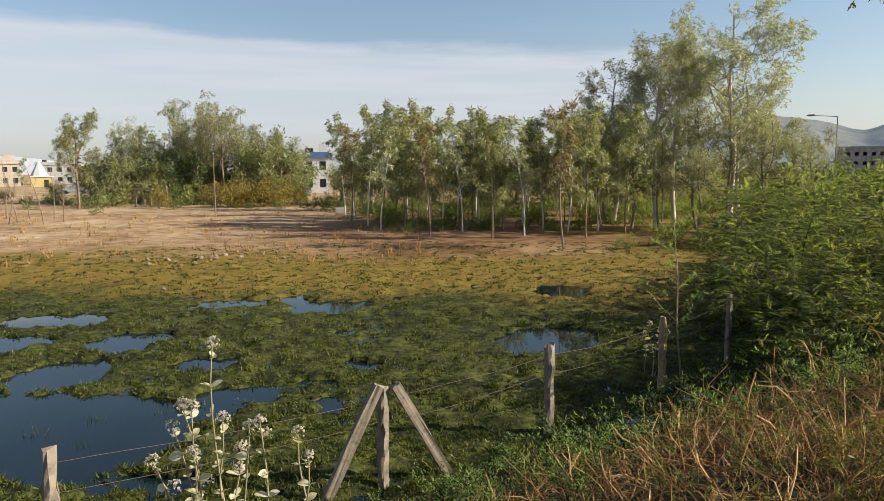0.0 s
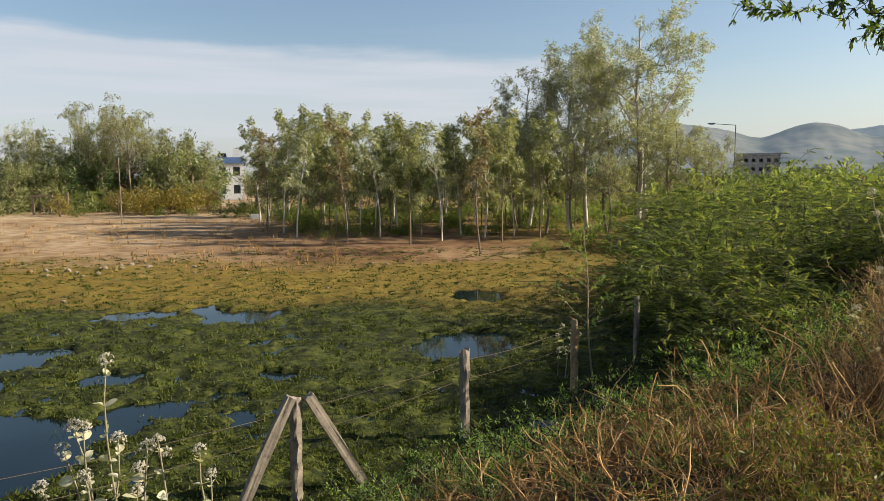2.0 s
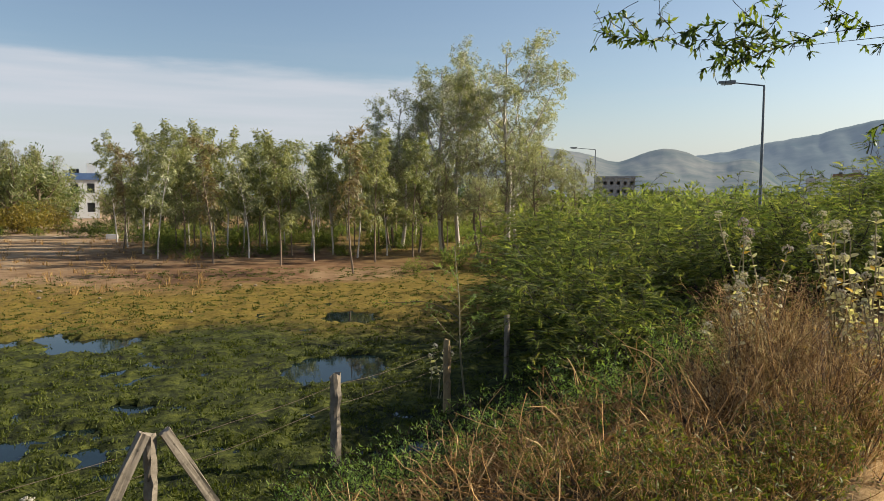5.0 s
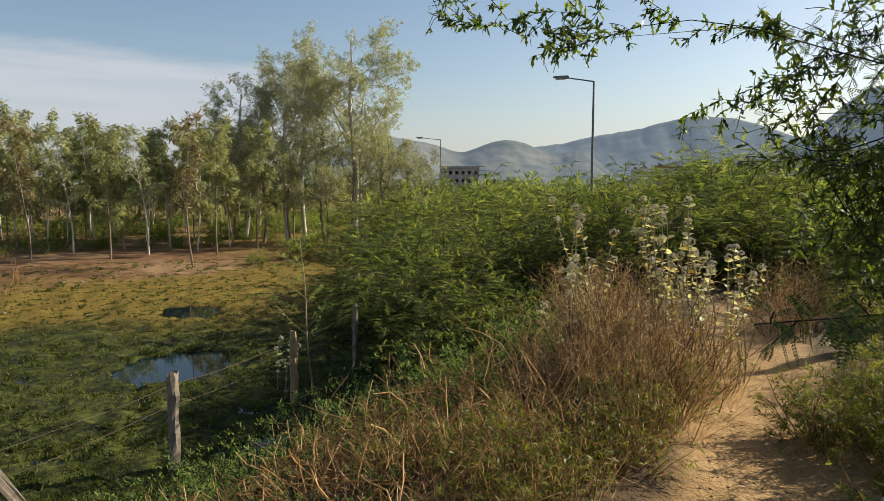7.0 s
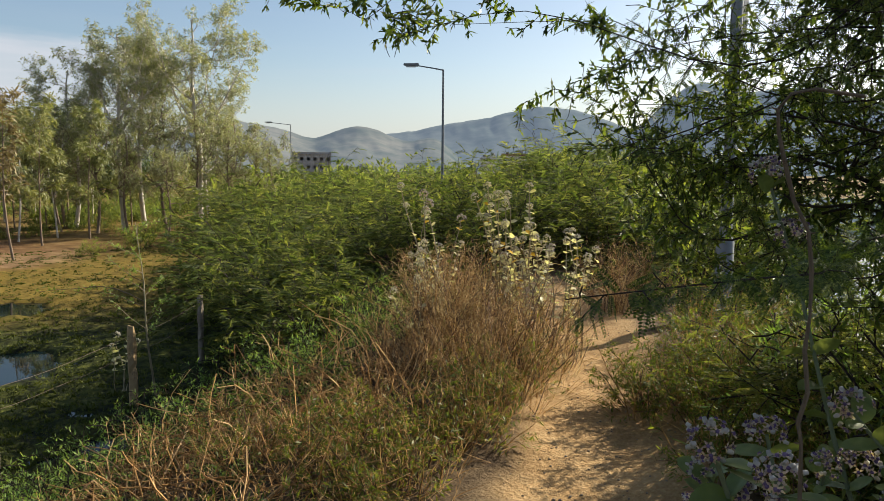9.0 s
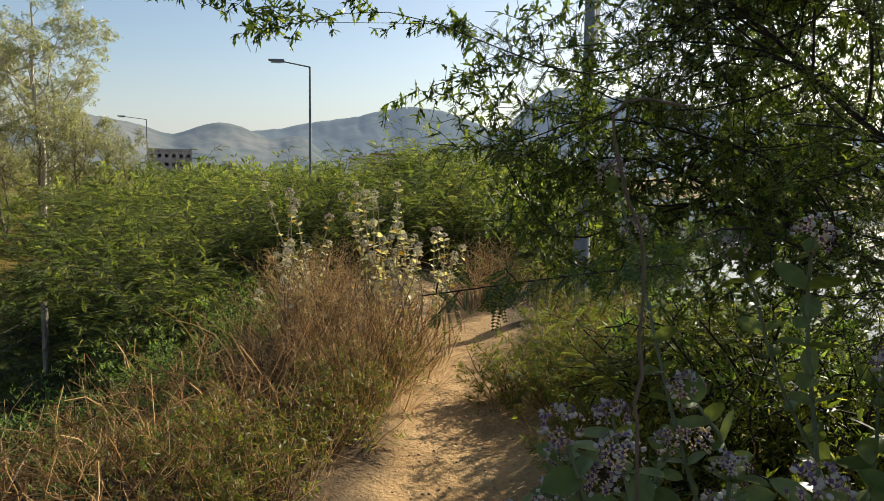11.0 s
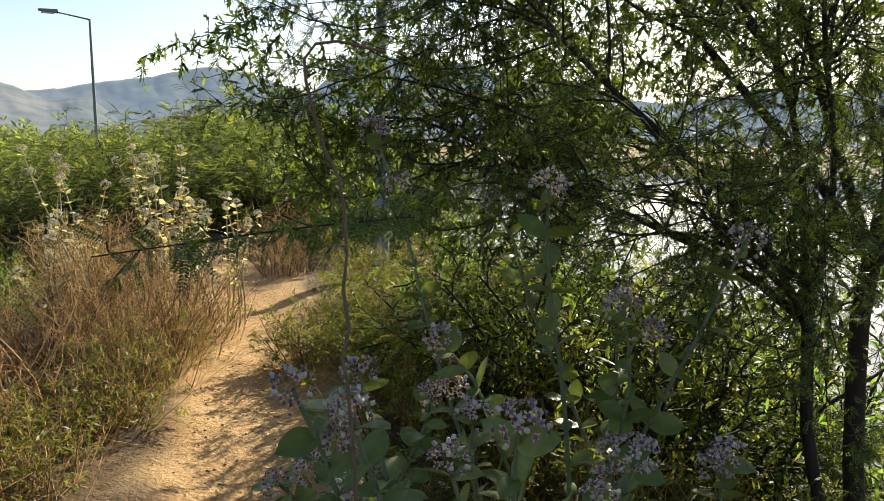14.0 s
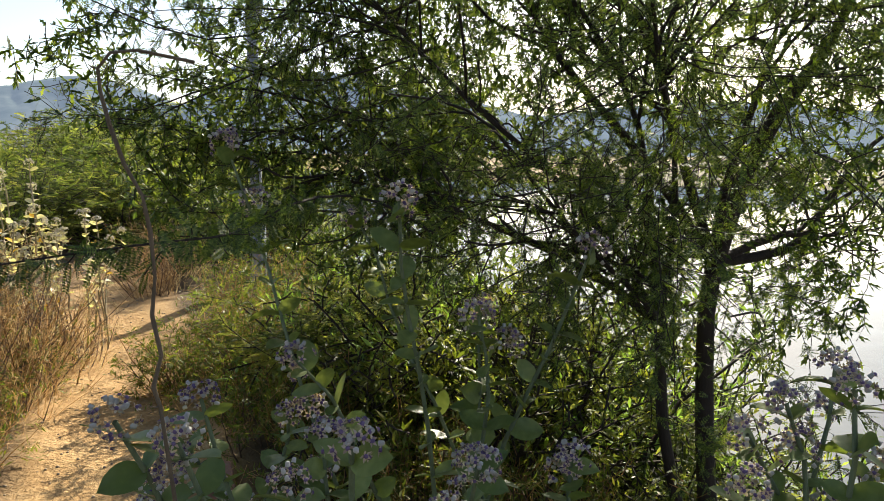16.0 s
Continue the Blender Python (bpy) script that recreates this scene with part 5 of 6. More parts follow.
def milkweed(seed, x, y, tips, label, leaf=MILKWEED, leaf_size=0.13, pairs=7, flower=0.045, stem=STEM_GREEN, bare=0.25, yellow=0.0, flowers=True, foot=0.12):
    """A giant milkweed: thick stems with pairs of broad leaves and flower heads at their tips."""
    rng = np.random.default_rng(seed)
    z = gz(x, y)
    top = thing("milkweed_plant", x, y, z, label, "shrub", "milkweed plants")
    o = np.array((x, y, z))
    LP, LD, FP, FU = [], [], [], []
    for t in tips:
        e = np.asarray(t, float) - o
        b = limb_to(rng, (rng.normal() * foot, rng.normal() * foot, -0.08), e, 0.010, 0.04, 0.018, 8, 0.45)
        part_np("stem", tube(*b, 6), stem, top, smooth=True)
        n = pairs
        for k in range(n):
            s = bare + (1 - bare) * (k + 0.5) / n
            i = min(int(s * 8), 7)
            p = b[0][i] + (b[0][i + 1] - b[0][i]) * (s * 8 - i)
            d = unit(b[0][i + 1] - b[0][i])
            a = unit(np.cross(d, (math.cos(k * 1.57), math.sin(k * 1.57), 0.2)))
            for q in (-1, 1):
                LP.append(p)
                LD.append(a * q + d * 0.55 + rng.normal(size=3) * 0.15)
        FP.append(b[0][-1])
        FU.append(b[0][-1] - b[0][-2])
        if rng.random() < 0.3:
            FP.append(b[0][-2] + rng.normal(size=3) * 0.04)
            FU.append(np.array((0, 0, 1.0)))
    LP, LD = np.array(LP), np.array(LD)
    size = leaf_size * (0.55 + 0.7 * rng.random(len(LP)))
    nrm = up_normals(rng, len(LP), 0.45)
    y_mask = rng.random(len(LP)) < yellow
    shapes = {}
    for p, d, n, s, dry in zip(LP, LD, nrm, size, y_mask):
        key = (bool(dry), int(rng.integers(3)))
        if key not in shapes:
            warp = np.array((1, 0.85 + 0.15 * key[1], 0.6 + 0.9 * key[1]))
            shapes[key] = mesh_of("leaf", OVAL[0] * warp, OVAL[1], MILKWEED_YELLOW if dry else leaf, True)
        ob = new("leaf", shapes[key])
        ob.parent = top
        ax = Vector(d).normalized()
        ay = Vector(n).cross(ax).normalized()
        turn = Matrix((ax, ay, ax.cross(ay))).transposed()
        ob.matrix_basis = Matrix.LocRotScale(Vector(p), turn.to_quaternion(), (s, s, s))
    if flowers:
        pt, ht, bd = milkweed_flower_heads(rng, FP, FU, flower)
        for k, (p, h) in enumerate(zip(pt, ht)):
            fl = part_np("flower_head", p, PETAL if leaf is MILKWEED else PETAL_PALE, top, "pale mauve starry flower head" if leaf is MILKWEED else "cream-white withering flower head", kind="stuff")
            c = tagged(new("flower_centre", mesh_of("flower_centre", *h, PETAL_HEART if leaf is MILKWEED else BUD)), kind="stuff")
            c.parent = fl
        if bd:
            part_np("bud_mass", join(bd), BUD, top, "pale round buds", kind="stuff")
    return top


def build_milkweeds():
    near = "milkweed shrub with grey-green leaves and mauve flower heads"
    milkweed(501, 2.10, 0.40, [(1.54, 0.56, 1.10), (1.52, 0.24, 1.14), (1.54, 0.68, 1.12), (1.97, 0.49, 0.95), (1.80, 0.10, 1.0), (1.66, 0.42, 0.98), (1.85, 0.72, 1.05), (1.62, 0.02, 0.95)], near, pairs=11, flower=0.040, leaf_size=0.076)
    milkweed(502, 2.80, 0.45, [(2.33, 0.43, 1.45), (2.89, 0.31, 1.06), (2.60, 1.10, 1.60), (2.26, 0.70, 1.02), (2.70, -0.05, 1.30), (2.50, 0.25, 1.12), (2.95, 0.80, 1.35)], near, pairs=12, flower=0.05, leaf_size=0.088)
    milkweed(503, 2.35, -0.75, [(2.15, -0.42, 0.98), (2.0, -0.75, 0.90), (2.4, -0.95, 1.10), (1.95, -0.35, 0.80), (2.2, -0.6, 0.8)], near, pairs=12, flower=0.045, leaf_size=0.088)
    milkweed(510, 2.50, 1.00, [(2.0, 0.95, 0.75), (2.2, 0.85, 0.62), (1.92, 0.80, 0.72), (2.3, 1.1, 0.72), (2.1, 1.15, 0.58), (2.4, 0.8, 0.8)], near, pairs=13, flower=0.042, leaf_size=0.088)
    milkweed(511, 2.05, -0.20, [(1.78, -0.15, 0.75), (1.9, 0.2, 0.7), (2.2, 0.2, 0.82), (1.85, -0.4, 0.8), (2.1, -0.05, 0.9)], near, pairs=13, flower=0.042, leaf_size=0.088)
    milkweed(512, 2.02, -0.50, [(2.14, -0.49, 1.06), (1.91, -0.39, 0.97), (1.95, -0.56, 1.16), (1.92, -0.64, 1.05), (2.3, -0.62, 1.10), (2.12, -0.66, 0.95)], near, pairs=7, flower=0.042, leaf_size=0.075, bare=0.5)
    # beyond the dry bush, pale leaves turning yellow
    pale = "tall milkweed with pale and yellowed leaves and white flowers"
    rng = np.random.default_rng(560)

    def crowd(cx, cy, z0, z1, wide, deep, n):
        return [(cx + rng.uniform(-1, 1) * wide, cy + rng.uniform(-1, 1) * deep, rng.uniform(z0, z1)) for _ in range(n)]

    milkweed(504, 5.15, 4.65, [(5.0, 4.79, 1.47), (5.08, 4.72, 1.40), (5.27, 4.52, 1.47)] + crowd(5.12, 4.62, 0.8, 1.42, 0.36, 0.3, 17), pale, MILKWEED_PALE, 0.062, 8, 0.036, STEM_PALE, 0.35, 0.09, True, 0.15)
    milkweed(505, 5.15, 4.15, [(5.35, 4.08, 1.08), (5.17, 3.92, 0.72), (4.89, 4.25, 0.80)] + crowd(5.15, 4.12, 0.55, 1.08, 0.36, 0.25, 11), pale, MILKWEED_PALE, 0.058, 8, 0.034, STEM_PALE, 0.45, 0.07, foot=0.16)
    milkweed(506, 4.75, 5.2, [(4.39, 5.32, 1.46), (4.7, 5.3, 1.2), (4.5, 5.1, 0.95)] + crowd(4.7, 5.1, 0.7, 1.1, 0.3, 0.3, 5), pale, MILKWEED_PALE, 0.052, 7, 0.034, STEM_PALE, 0.5, 0.06, foot=0.16)
    milkweed(513, 5.3, 5.95, [(5.13, 5.89, 1.36), (5.3, 6.0, 1.25), (5.5, 5.7, 1.1)], pale, MILKWEED, 0.07, 8, 0.05, STEM_PALE, 0.3, 0.15)
    milkweed(514, 5.95, 4.55, [(5.81, 4.25, 0.80), (5.95, 4.5, 0.95), (6.1, 4.75, 0.9), (6.4, 4.6, 0.8)], pale, MILKWEED_PALE, 0.06, 7, 0.04, STEM_PALE, 0.4, 0.1)
    milkweed(515, 4.05, 4.65, [(3.98, 4.55, 0.72), (4.2, 4.75, 0.9), (3.85, 4.7, 0.62), (4.4, 4.76, 0.94)], pale, MILKWEED_PALE, 0.05, 6, 0.034, STEM_PALE, 0.5, 0.05)
    # on the marsh-side slope
    slope = "half-bare milkweed with pale stems and withered flowers on the slope"
    milkweed(507, -1.35, 4.30, [(-1.37, 4.42, 0.50), (-1.60, 4.45, 0.08), (-1.30, 4.35, 0.02), (-1.10, 4.25, 0.0), (-1.45, 4.20, -0.15), (-1.75, 4.3, -0.25), (-1.65, 4.4, -0.05), (-1.2, 4.4, -0.2), (-1.5, 4.35, 0.1)], slope, MILKWEED_PALE, 0.075, 7, 0.045, STEM_PALE, 0.35, 0.0)
    milkweed(508, -0.80, 4.15, [(-0.78, 4.2, -0.02), (-1.02, 4.2, 0.05), (-0.70, 4.1, -0.14)], slope, MILKWEED_PALE, 0.07, 5, 0.04, STEM_PALE, 0.5, 0.12)
    milkweed(509, 3.9, 12.6, [(3.8, 12.5, -1.35), (4.1, 12.6, -1.3), (4.3, 12.8, -1.4), (4.0, 12.9, -1.25)], "small pale milkweed in the shade by the fence", MILKWEED_PALE, 0.10, 5, 0.05, STEM_PALE, 0.4, 0.0)


build_milkweeds()

# ---- dry growth on the bank ----


def dry_bush(seed, x, y, height, spread, stalks, material, label, feather=PINK_HAY, leaf=None, leaves=0, name="dry_bush"):
    """A twiggy clump: wiry stems that fork and fork again, with fine dry ends."""
    rng = np.random.default_rng(seed)
    z = gz(x, y)
    top = thing(name, x, y, z, label, "dry bush" if leaf is None else "shrub", "bushes on the bank")
    main = []
    for k in range(max(10, stalks // 10)):
        ang, out = rng.random() * 2 * math.pi, rng.random() ** 0.7
        p = (math.cos(ang) * out * spread * 0.5, math.sin(ang) * out * spread * 0.5, -0.05)
        d = (math.cos(ang) * out * 0.55 + rng.normal() * 0.15, math.sin(ang) * out * 0.55 + rng.normal() * 0.15, 1.0)
        b = limb(rng, p, d, height * rng.uniform(0.55, 1.15), rng.uniform(0.0035, 0.007), 5, 0.13, 0.02, 0.35)
        main.append(b)
    fork = sprouts(rng, main, 5, height * 0.42, 0.0034, 0.7, 0.12, 0.18, 0.06, 3)
    fine = sprouts(rng, fork, 3, height * 0.17, 0.0020, 0.75, 0.2, 0.25, 0.05, 2)
    part_np("stem_mass", tubes(main[::2] + fork[::2]), TWIG, top, "dark dead stems", smooth=True, kind="stuff")
    part_np("stem_mass", tubes(main[1::2] + fork[1::2]), material, top, smooth=True, kind="stuff")
    part_np("twig_mass", tubes(fine, 3, 0.0013), feather, top, smooth=True, kind="stuff")
    n = stalks // 4
    ang, out = rng.random(n) * 2 * math.pi, rng.random(n) ** 0.6 * spread
    base = np.stack([np.cos(ang) * out * 0.6, np.sin(ang) * out * 0.6, np.full(n, -0.05)], -1)
    head = np.stack([np.cos(ang) * out, np.sin(ang) * out, np.full(n, height)], -1) + rng.normal(size=(n, 3)) * 0.35 * height
    part_np("grass_mass", ribbons(rng, base, head, height * (0.4 + 0.5 * rng.random(n)), np.full(n, 0.005), rng.normal(size=(n, 3)) * 0.5, 4), feather, top, kind="stuff")
    if leaf is not None and leaves:
        P, D = leaf_places(rng, fork + fine, 60, 0.1)
        k = rng.integers(0, len(P), leaves)
        part_np("foliage", scatter(*BLADE_LEAF, P[k] + rng.normal(size=(leaves, 3)) * 0.01, D[k], up_normals(rng, leaves, 0.7), 0.034 * (0.5 + rng.random(leaves))), leaf, top, "small dusty green leaves", kind="stuff")
    return top


def build_dry_growth():
    tall = "tall clump of dry reddish-brown stalks beside the path"
    hay = "feathery clump of dry pinkish grass on the bank"
    for s, x, y, h, sp, n, m, lb in ((601, 4.05, 3.75, 0.75, 0.6, 420, RUST, tall), (602, 4.45, 4.05, 0.92, 0.6, 420, RUST, tall), (603, 4.1, 4.5, 0.90, 0.6, 420, RUST, hay),
                                     (604, 4.6, 4.7, 0.95, 0.55, 380, RUST, hay), (605, 3.65, 4.3, 0.6, 0.45, 220, STRAW, hay), (606, 5.2, 5.6, 0.9, 0.6, 380, STRAW, hay), (607, 4.85, 3.85, 0.62, 0.4, 260, RUST, tall),
                                     (608, 6.0, 6.4, 0.8, 0.6, 500, STRAW, hay), (609, 7.4, 5.0, 0.7, 0.5, 400, RUST, "dry brown clump at the far side of the path"), (610, 8.2, 5.4, 0.8, 0.6, 400, RUST, "dry brown clump at the far side of the path")):
        dry_bush(s, x, y, h, sp, n, m, lb)
    # dusty low shrubs with small leaves at the path's edge
    dusty = "low dusty shrub with small green-brown leaves at the path's edge"
    for s, x, y, h, sp, n, k in ((621, 3.35, 3.25, 0.42, 0.5, 350, 1400), (622, 2.75, 3.45, 0.38, 0.5, 300, 1300), (623, 3.75, 3.35, 0.5, 0.45, 350, 1500), (624, 2.3, 3.0, 0.3, 0.4, 220, 900), (625, 2.2, 3.8, 0.4, 0.5, 260, 900), (626, 4.3, 3.55, 0.5, 0.4, 260, 900), (671, 2.45, 2.75, 0.34, 0.4, 240, 1100), (672, 2.1, 2.5, 0.3, 0.35, 200, 900), (673, 2.8, 3.0, 0.36, 0.4, 240, 1100), (674, 1.8, 2.55, 0.28, 0.4, 200, 800), (675, 3.2, 3.05, 0.34, 0.35, 220, 1000), (676, 2.35, 3.3, 0.36, 0.4, 240, 1000), (677, 1.5, 2.9, 0.3, 0.4, 200, 800)):
        dry_bush(s, x, y, h, sp, n, RUST, dusty, STRAW, YELLOWED, k, "dusty_shrub")
    # olive shrubs across the path
    for s, x, y, h, sp, n, k in ((631, 4.9, 2.35, 0.59, 0.57, 300, 4420), (632, 5.4, 2.0, 0.67, 0.69, 300, 5100), (633, 4.4, 1.75, 0.53, 0.57, 300, 4080), (634, 5.9, 2.8, 0.72, 0.69, 300, 4420), (635, 3.9, 1.2, 0.58, 0.57, 280, 3740), (636, 3.5, 0.6, 0.53, 0.57, 260, 3060), (638, 3.2, 0.95, 0.48, 0.52, 220, 3060), (639, 3.1, 0.1, 0.58, 0.57, 240, 3060), (640, 4.6, 2.7, 0.48, 0.46, 240, 3400), (661, 3.9, 1.75, 0.43, 0.46, 220, 2890), (637, 6.6, 3.3, 0.77, 0.69, 250, 3740), (681, 4.55, 2.15, 0.50, 0.5, 260, 3600), (682, 5.15, 2.6, 0.53, 0.5, 260, 3600), (683, 4.2, 1.45, 0.48, 0.5, 260, 3200)):
        dry_bush(s, x, y, h, sp, n, RUST, "olive-green shrub with small leaves across the path", RUST, YELLOWED, k, "olive_shrub")
    # coarse straw lying on the slope
    for s, x, y, h, sp, n in ((641, 2.55, 4.75, 0.55, 0.6, 70), (642, 3.0, 5.15, 0.6, 0.6, 70), (643, 2.0, 4.65, 0.45, 0.6, 60), (644, 1.5, 4.5, 0.4, 0.6, 60), (645, 3.5, 5.6, 0.5, 0.5, 60), (646, 1.0, 4.6, 0.4, 0.6, 60), (647, 3.1, 4.4, 0.45, 0.5, 60), (648, 0.2, 4.8, 0.35, 0.5, 50), (649, -0.4, 4.6, 0.4, 0.4, 50), (650, 2.3, 5.6, 0.5, 0.5, 60), (653, 2.6, 4.2, 0.42, 0.5, 70), (654, 3.0, 3.9, 0.4, 0.5, 70), (655, 2.3, 3.6, 0.36, 0.5, 60), (656, 1.8, 3.9, 0.36, 0.5, 60), (657, 1.2, 3.9, 0.3, 0.5, 50), (651, 1.7, 5.1, 0.4, 0.6, 60), (652, 0.6, 5.2, 0.35, 0.6, 50), (658, 3.3, 4.0, 0.5, 0.5, 45), (659, 3.6, 4.6, 0.55, 0.5, 45), (660, 2.8, 5.6, 0.55, 0.5, 45), (662, 3.9, 5.3, 0.6, 0.5, 45), (663, 2.0, 6.2, 0.5, 0.5, 45), (664, 1.0, 5.9, 0.45, 0.5, 45), (665, 1.3, 6.9, 0.45, 0.5, 45), (666, 2.7, 6.6, 0.5, 0.5, 45), (667, 3.4, 6.3, 0.55, 0.5, 45), (668, 4.6, 5.0, 0.5, 0.5, 45), (669, 2.0, 3.2, 0.36, 0.4, 50), (670, 1.5, 3.4, 0.36, 0.45, 50)):
        straw_clump(s, x, y, h, sp, n)


def straw_clump(seed, x, y, height, spread, n):
    """Thick bleached stalks that have fallen across one another."""
    rng = np.random.default_rng(seed)
    top = thing("straw_clump", x, y, gz(x, y), "tangle of coarse bleached stalks on the slope", "dry bush", "bushes on the bank")
    foot = rng.normal(size=(n, 3)) * spread * 0.6
    foot[:, 2] = ground_z(x + foot[:, 0], y + foot[:, 1]) - gz(x, y) - 0.03
    b = []
    for p in foot:
        d = rng.normal(size=3) * np.array((0.8, 0.8, 0.3)) + np.array((0, 0, 0.75))
        b.append(limb(rng, p, d, height * rng.uniform(0.6, 1.5), rng.uniform(0.003, 0.008), 4, 0.24, -0.13, 0.5))
    b += sprouts(rng, b, 3, height * 0.4, 0.003, 0.8, 0.3, 0.25, -0.03, 3)
    part_np("stalk_mass", tubes(b), STRAW, top, smooth=True, kind="stuff")


build_dry_growth()


def build_slope_weeds():
    rnd = random.Random(12)
    src = [mesquite_bush(700 + k, 0.75, 1100, BLADE_LEAF, 0.062, WEED, 7, "green_weed", "low feathery green weed on the slope", 0.9, "slope weeds") for k in range(2)]
    for x, y, s in ((0.3, 6.9, 0.8), (0.9, 7.2, 0.9), (1.5, 7.5, 0.95), (2.0, 7.9, 1.0), (2.5, 8.3, 1.1), (1.2, 6.6, 0.8), (2.1, 7.0, 0.9), (2.9, 7.7, 1.0), (3.3, 8.8, 1.1), (0.4, 7.8, 0.7), (3.6, 7.6, 0.9), (4.0, 8.9, 1.1), (1.6, 8.4, 0.7), (4.6, 9.6, 1.1), (2.9, 6.5, 0.8), (0.6, 5.9, 0.7), (1.7, 6.0, 0.8), (3.9, 6.7, 0.9), (4.7, 7.9, 1.0), (5.3, 8.9, 1.1), (2.5, 9.4, 0.75), (3.7, 10.4, 0.8), (5.2, 10.8, 0.9), (5.6, 7.2, 0.9), (5.0, 6.2, 0.8), (6.2, 8.2, 1.0), (6.4, 9.6, 1.1), (6.2, 11.2, 1.1), (7.2, 10.4, 1.1), (2.7, 5.2, 0.6), (2.0, 5.2, 0.6), (1.2, 5.4, 0.6), (3.3, 5.3, 0.7), (3.7, 5.9, 0.8), (2.4, 6.2, 0.8), (4.3, 6.0, 0.8), (4.4, 7.1, 0.9), (3.2, 6.9, 0.8), (0.1, 5.6, 0.5), (-0.3, 6.3, 0.6), (2.9, 4.6, 0.45), (2.2, 4.2, 0.4), (2.5, 3.7, 0.35), (1.9, 3.6, 0.35), (1.5, 4.1, 0.4), (2.9, 4.1, 0.4), (1.0, 4.4, 0.4), (0.5, 5.0, 0.45), (3.5, 4.9, 0.6), (4.9, 5.5, 0.7), (5.9, 6.6, 0.9)):
        place(src[rnd.randrange(2)], x, y, s, None, rnd)
    drop(*src)
    under = [mesquite_bush(740 + k, 1.0, 3700, BLADE_LEAF, 0.043, (MESQUITE, YELLOWED, WEED)[k], 8, "undergrowth_bush", "tangled sunlit undergrowth below the mesquite tree", 0.8, "undergrowth") for k in range(3)]
    for x, y, s in ((3.9, 0.7, 1.2), (4.6, 0.9, 1.4), (5.2, 1.3, 1.3), (5.9, 1.7, 1.1), (6.4, 1.0, 1.9), (5.0, 0.9, 1.5), (4.2, 0.5, 1.4), (5.7, 0.9, 1.7), (4.5, 0.1, 1.7), (5.3, 0.4, 1.9), (6.4, 0.6, 1.7), (4.7, 0.55, 1.3), (4.7, -0.5, 1.3), (5.6, -0.5, 1.6), (4.8, -0.8, 1.4), (4.45, -0.65, 1.0), (5.4, -1.0, 1.2), (7.2, 2.2, 0.8), (6.6, 2.7, 0.6), (3.0, -0.9, 0.8), (4.2, -0.9, 0.7), (8.0, 3.0, 0.9), (4.9, -0.15, 1.6), (5.6, 0.0, 1.9), (4.1, 0.3, 1.4), (7.0, 1.2, 1.8)):
        place(under[rnd.randrange(3)], x, y, s, None, rnd)
    drop(*under)
    # a sapling beside the fence
    rng = np.random.default_rng(720)
    x, y = 4.35, 12.05
    top = thing("sapling", x, y, gz(x, y), "slim pale sapling with wispy twigs beside the fence", "tree")
    o = np.array((x, y, gz(x, y)))
    b = limb_to(rng, (0, 0, -0.1), np.array((4.1, 12.0, 0.75)) - o, 0.022, 0.0, 0.03, 9, 0.2)
    part_np("trunk", tube(*b, 7), STEM_PALE, top, smooth=True)
    sub = offshoots(rng, b, 16, 0.9, 0.008, 0.9, 0.35, 0.15, 0.02)
    sub.append(limb_to(rng, b[0][5], b[0][5] + np.array((-1.5, 0.2, 0.3)), 0.012, 0.15, 0.03, 8, 0.2))
    part_np("twig_mass", tubes(sub, 3, 0.004), GUM_BARK_DARK, top, smooth=True, kind="stuff")
    P, D = leaf_places(rng, sub, 45, 0.2)
    part_np("foliage", scatter(*PINNA_MID, P, D, up_normals(rng, len(P)), 0.06 * (0.6 + 0.6 * rng.random(len(P)))), WEED, top, kind="stuff")


build_slope_weeds()


def build_vine():
    """A thin dry climber that rises in front of the tree, and the bare arched twig on the slope."""
    rng = np.random.default_rng(730)
    x, y = 1.60, 0.72
    top = thing("dry_vine", x, y, gz(x, y), "thin dry brown climbing stem in front of the tree", "vine")
    way = [(1.60, 0.62, gz(x, y) - 0.05), (1.50, 0.52, 0.75), (1.41, 0.47, 1.05), (1.37, 0.46, 1.23), (1.36, 0.462, 1.26), (1.375, 0.458, 1.30), (1.362, 0.46, 1.36), (1.372, 0.46, 1.41),
           (1.367, 0.46, 1.47), (1.358, 0.463, 1.52), (1.348, 0.48, 1.56), (1.337, 0.49, 1.61), (1.336, 0.50, 1.65), (1.337, 0.503, 1.68), (1.345, 0.49, 1.70), (1.37, 0.47, 1.706), (1.45, 0.44, 1.70)]
    pts = np.array(way) - np.array((x, y, gz(x, y)))
    part_np("stem", tube(pts, np.linspace(0.0034, 0.0022, len(pts)) * (1 + 0.12 * rng.normal(size=len(pts))), 6), VINE, top, "dry brown bark", True)
    for k in range(3, len(pts) - 1, 2):
        out = unit(rng.normal(size=3) * np.array((1, 1, 0.3))) * 0.012
        part_np("thorn", tube([pts[k], pts[k] + out * 0.6, pts[k] + out + np.array((0, 0, 0.003))], [0.0018, 0.0011, 0.0003], 5), VINE, top, smooth=True)


build_vine()


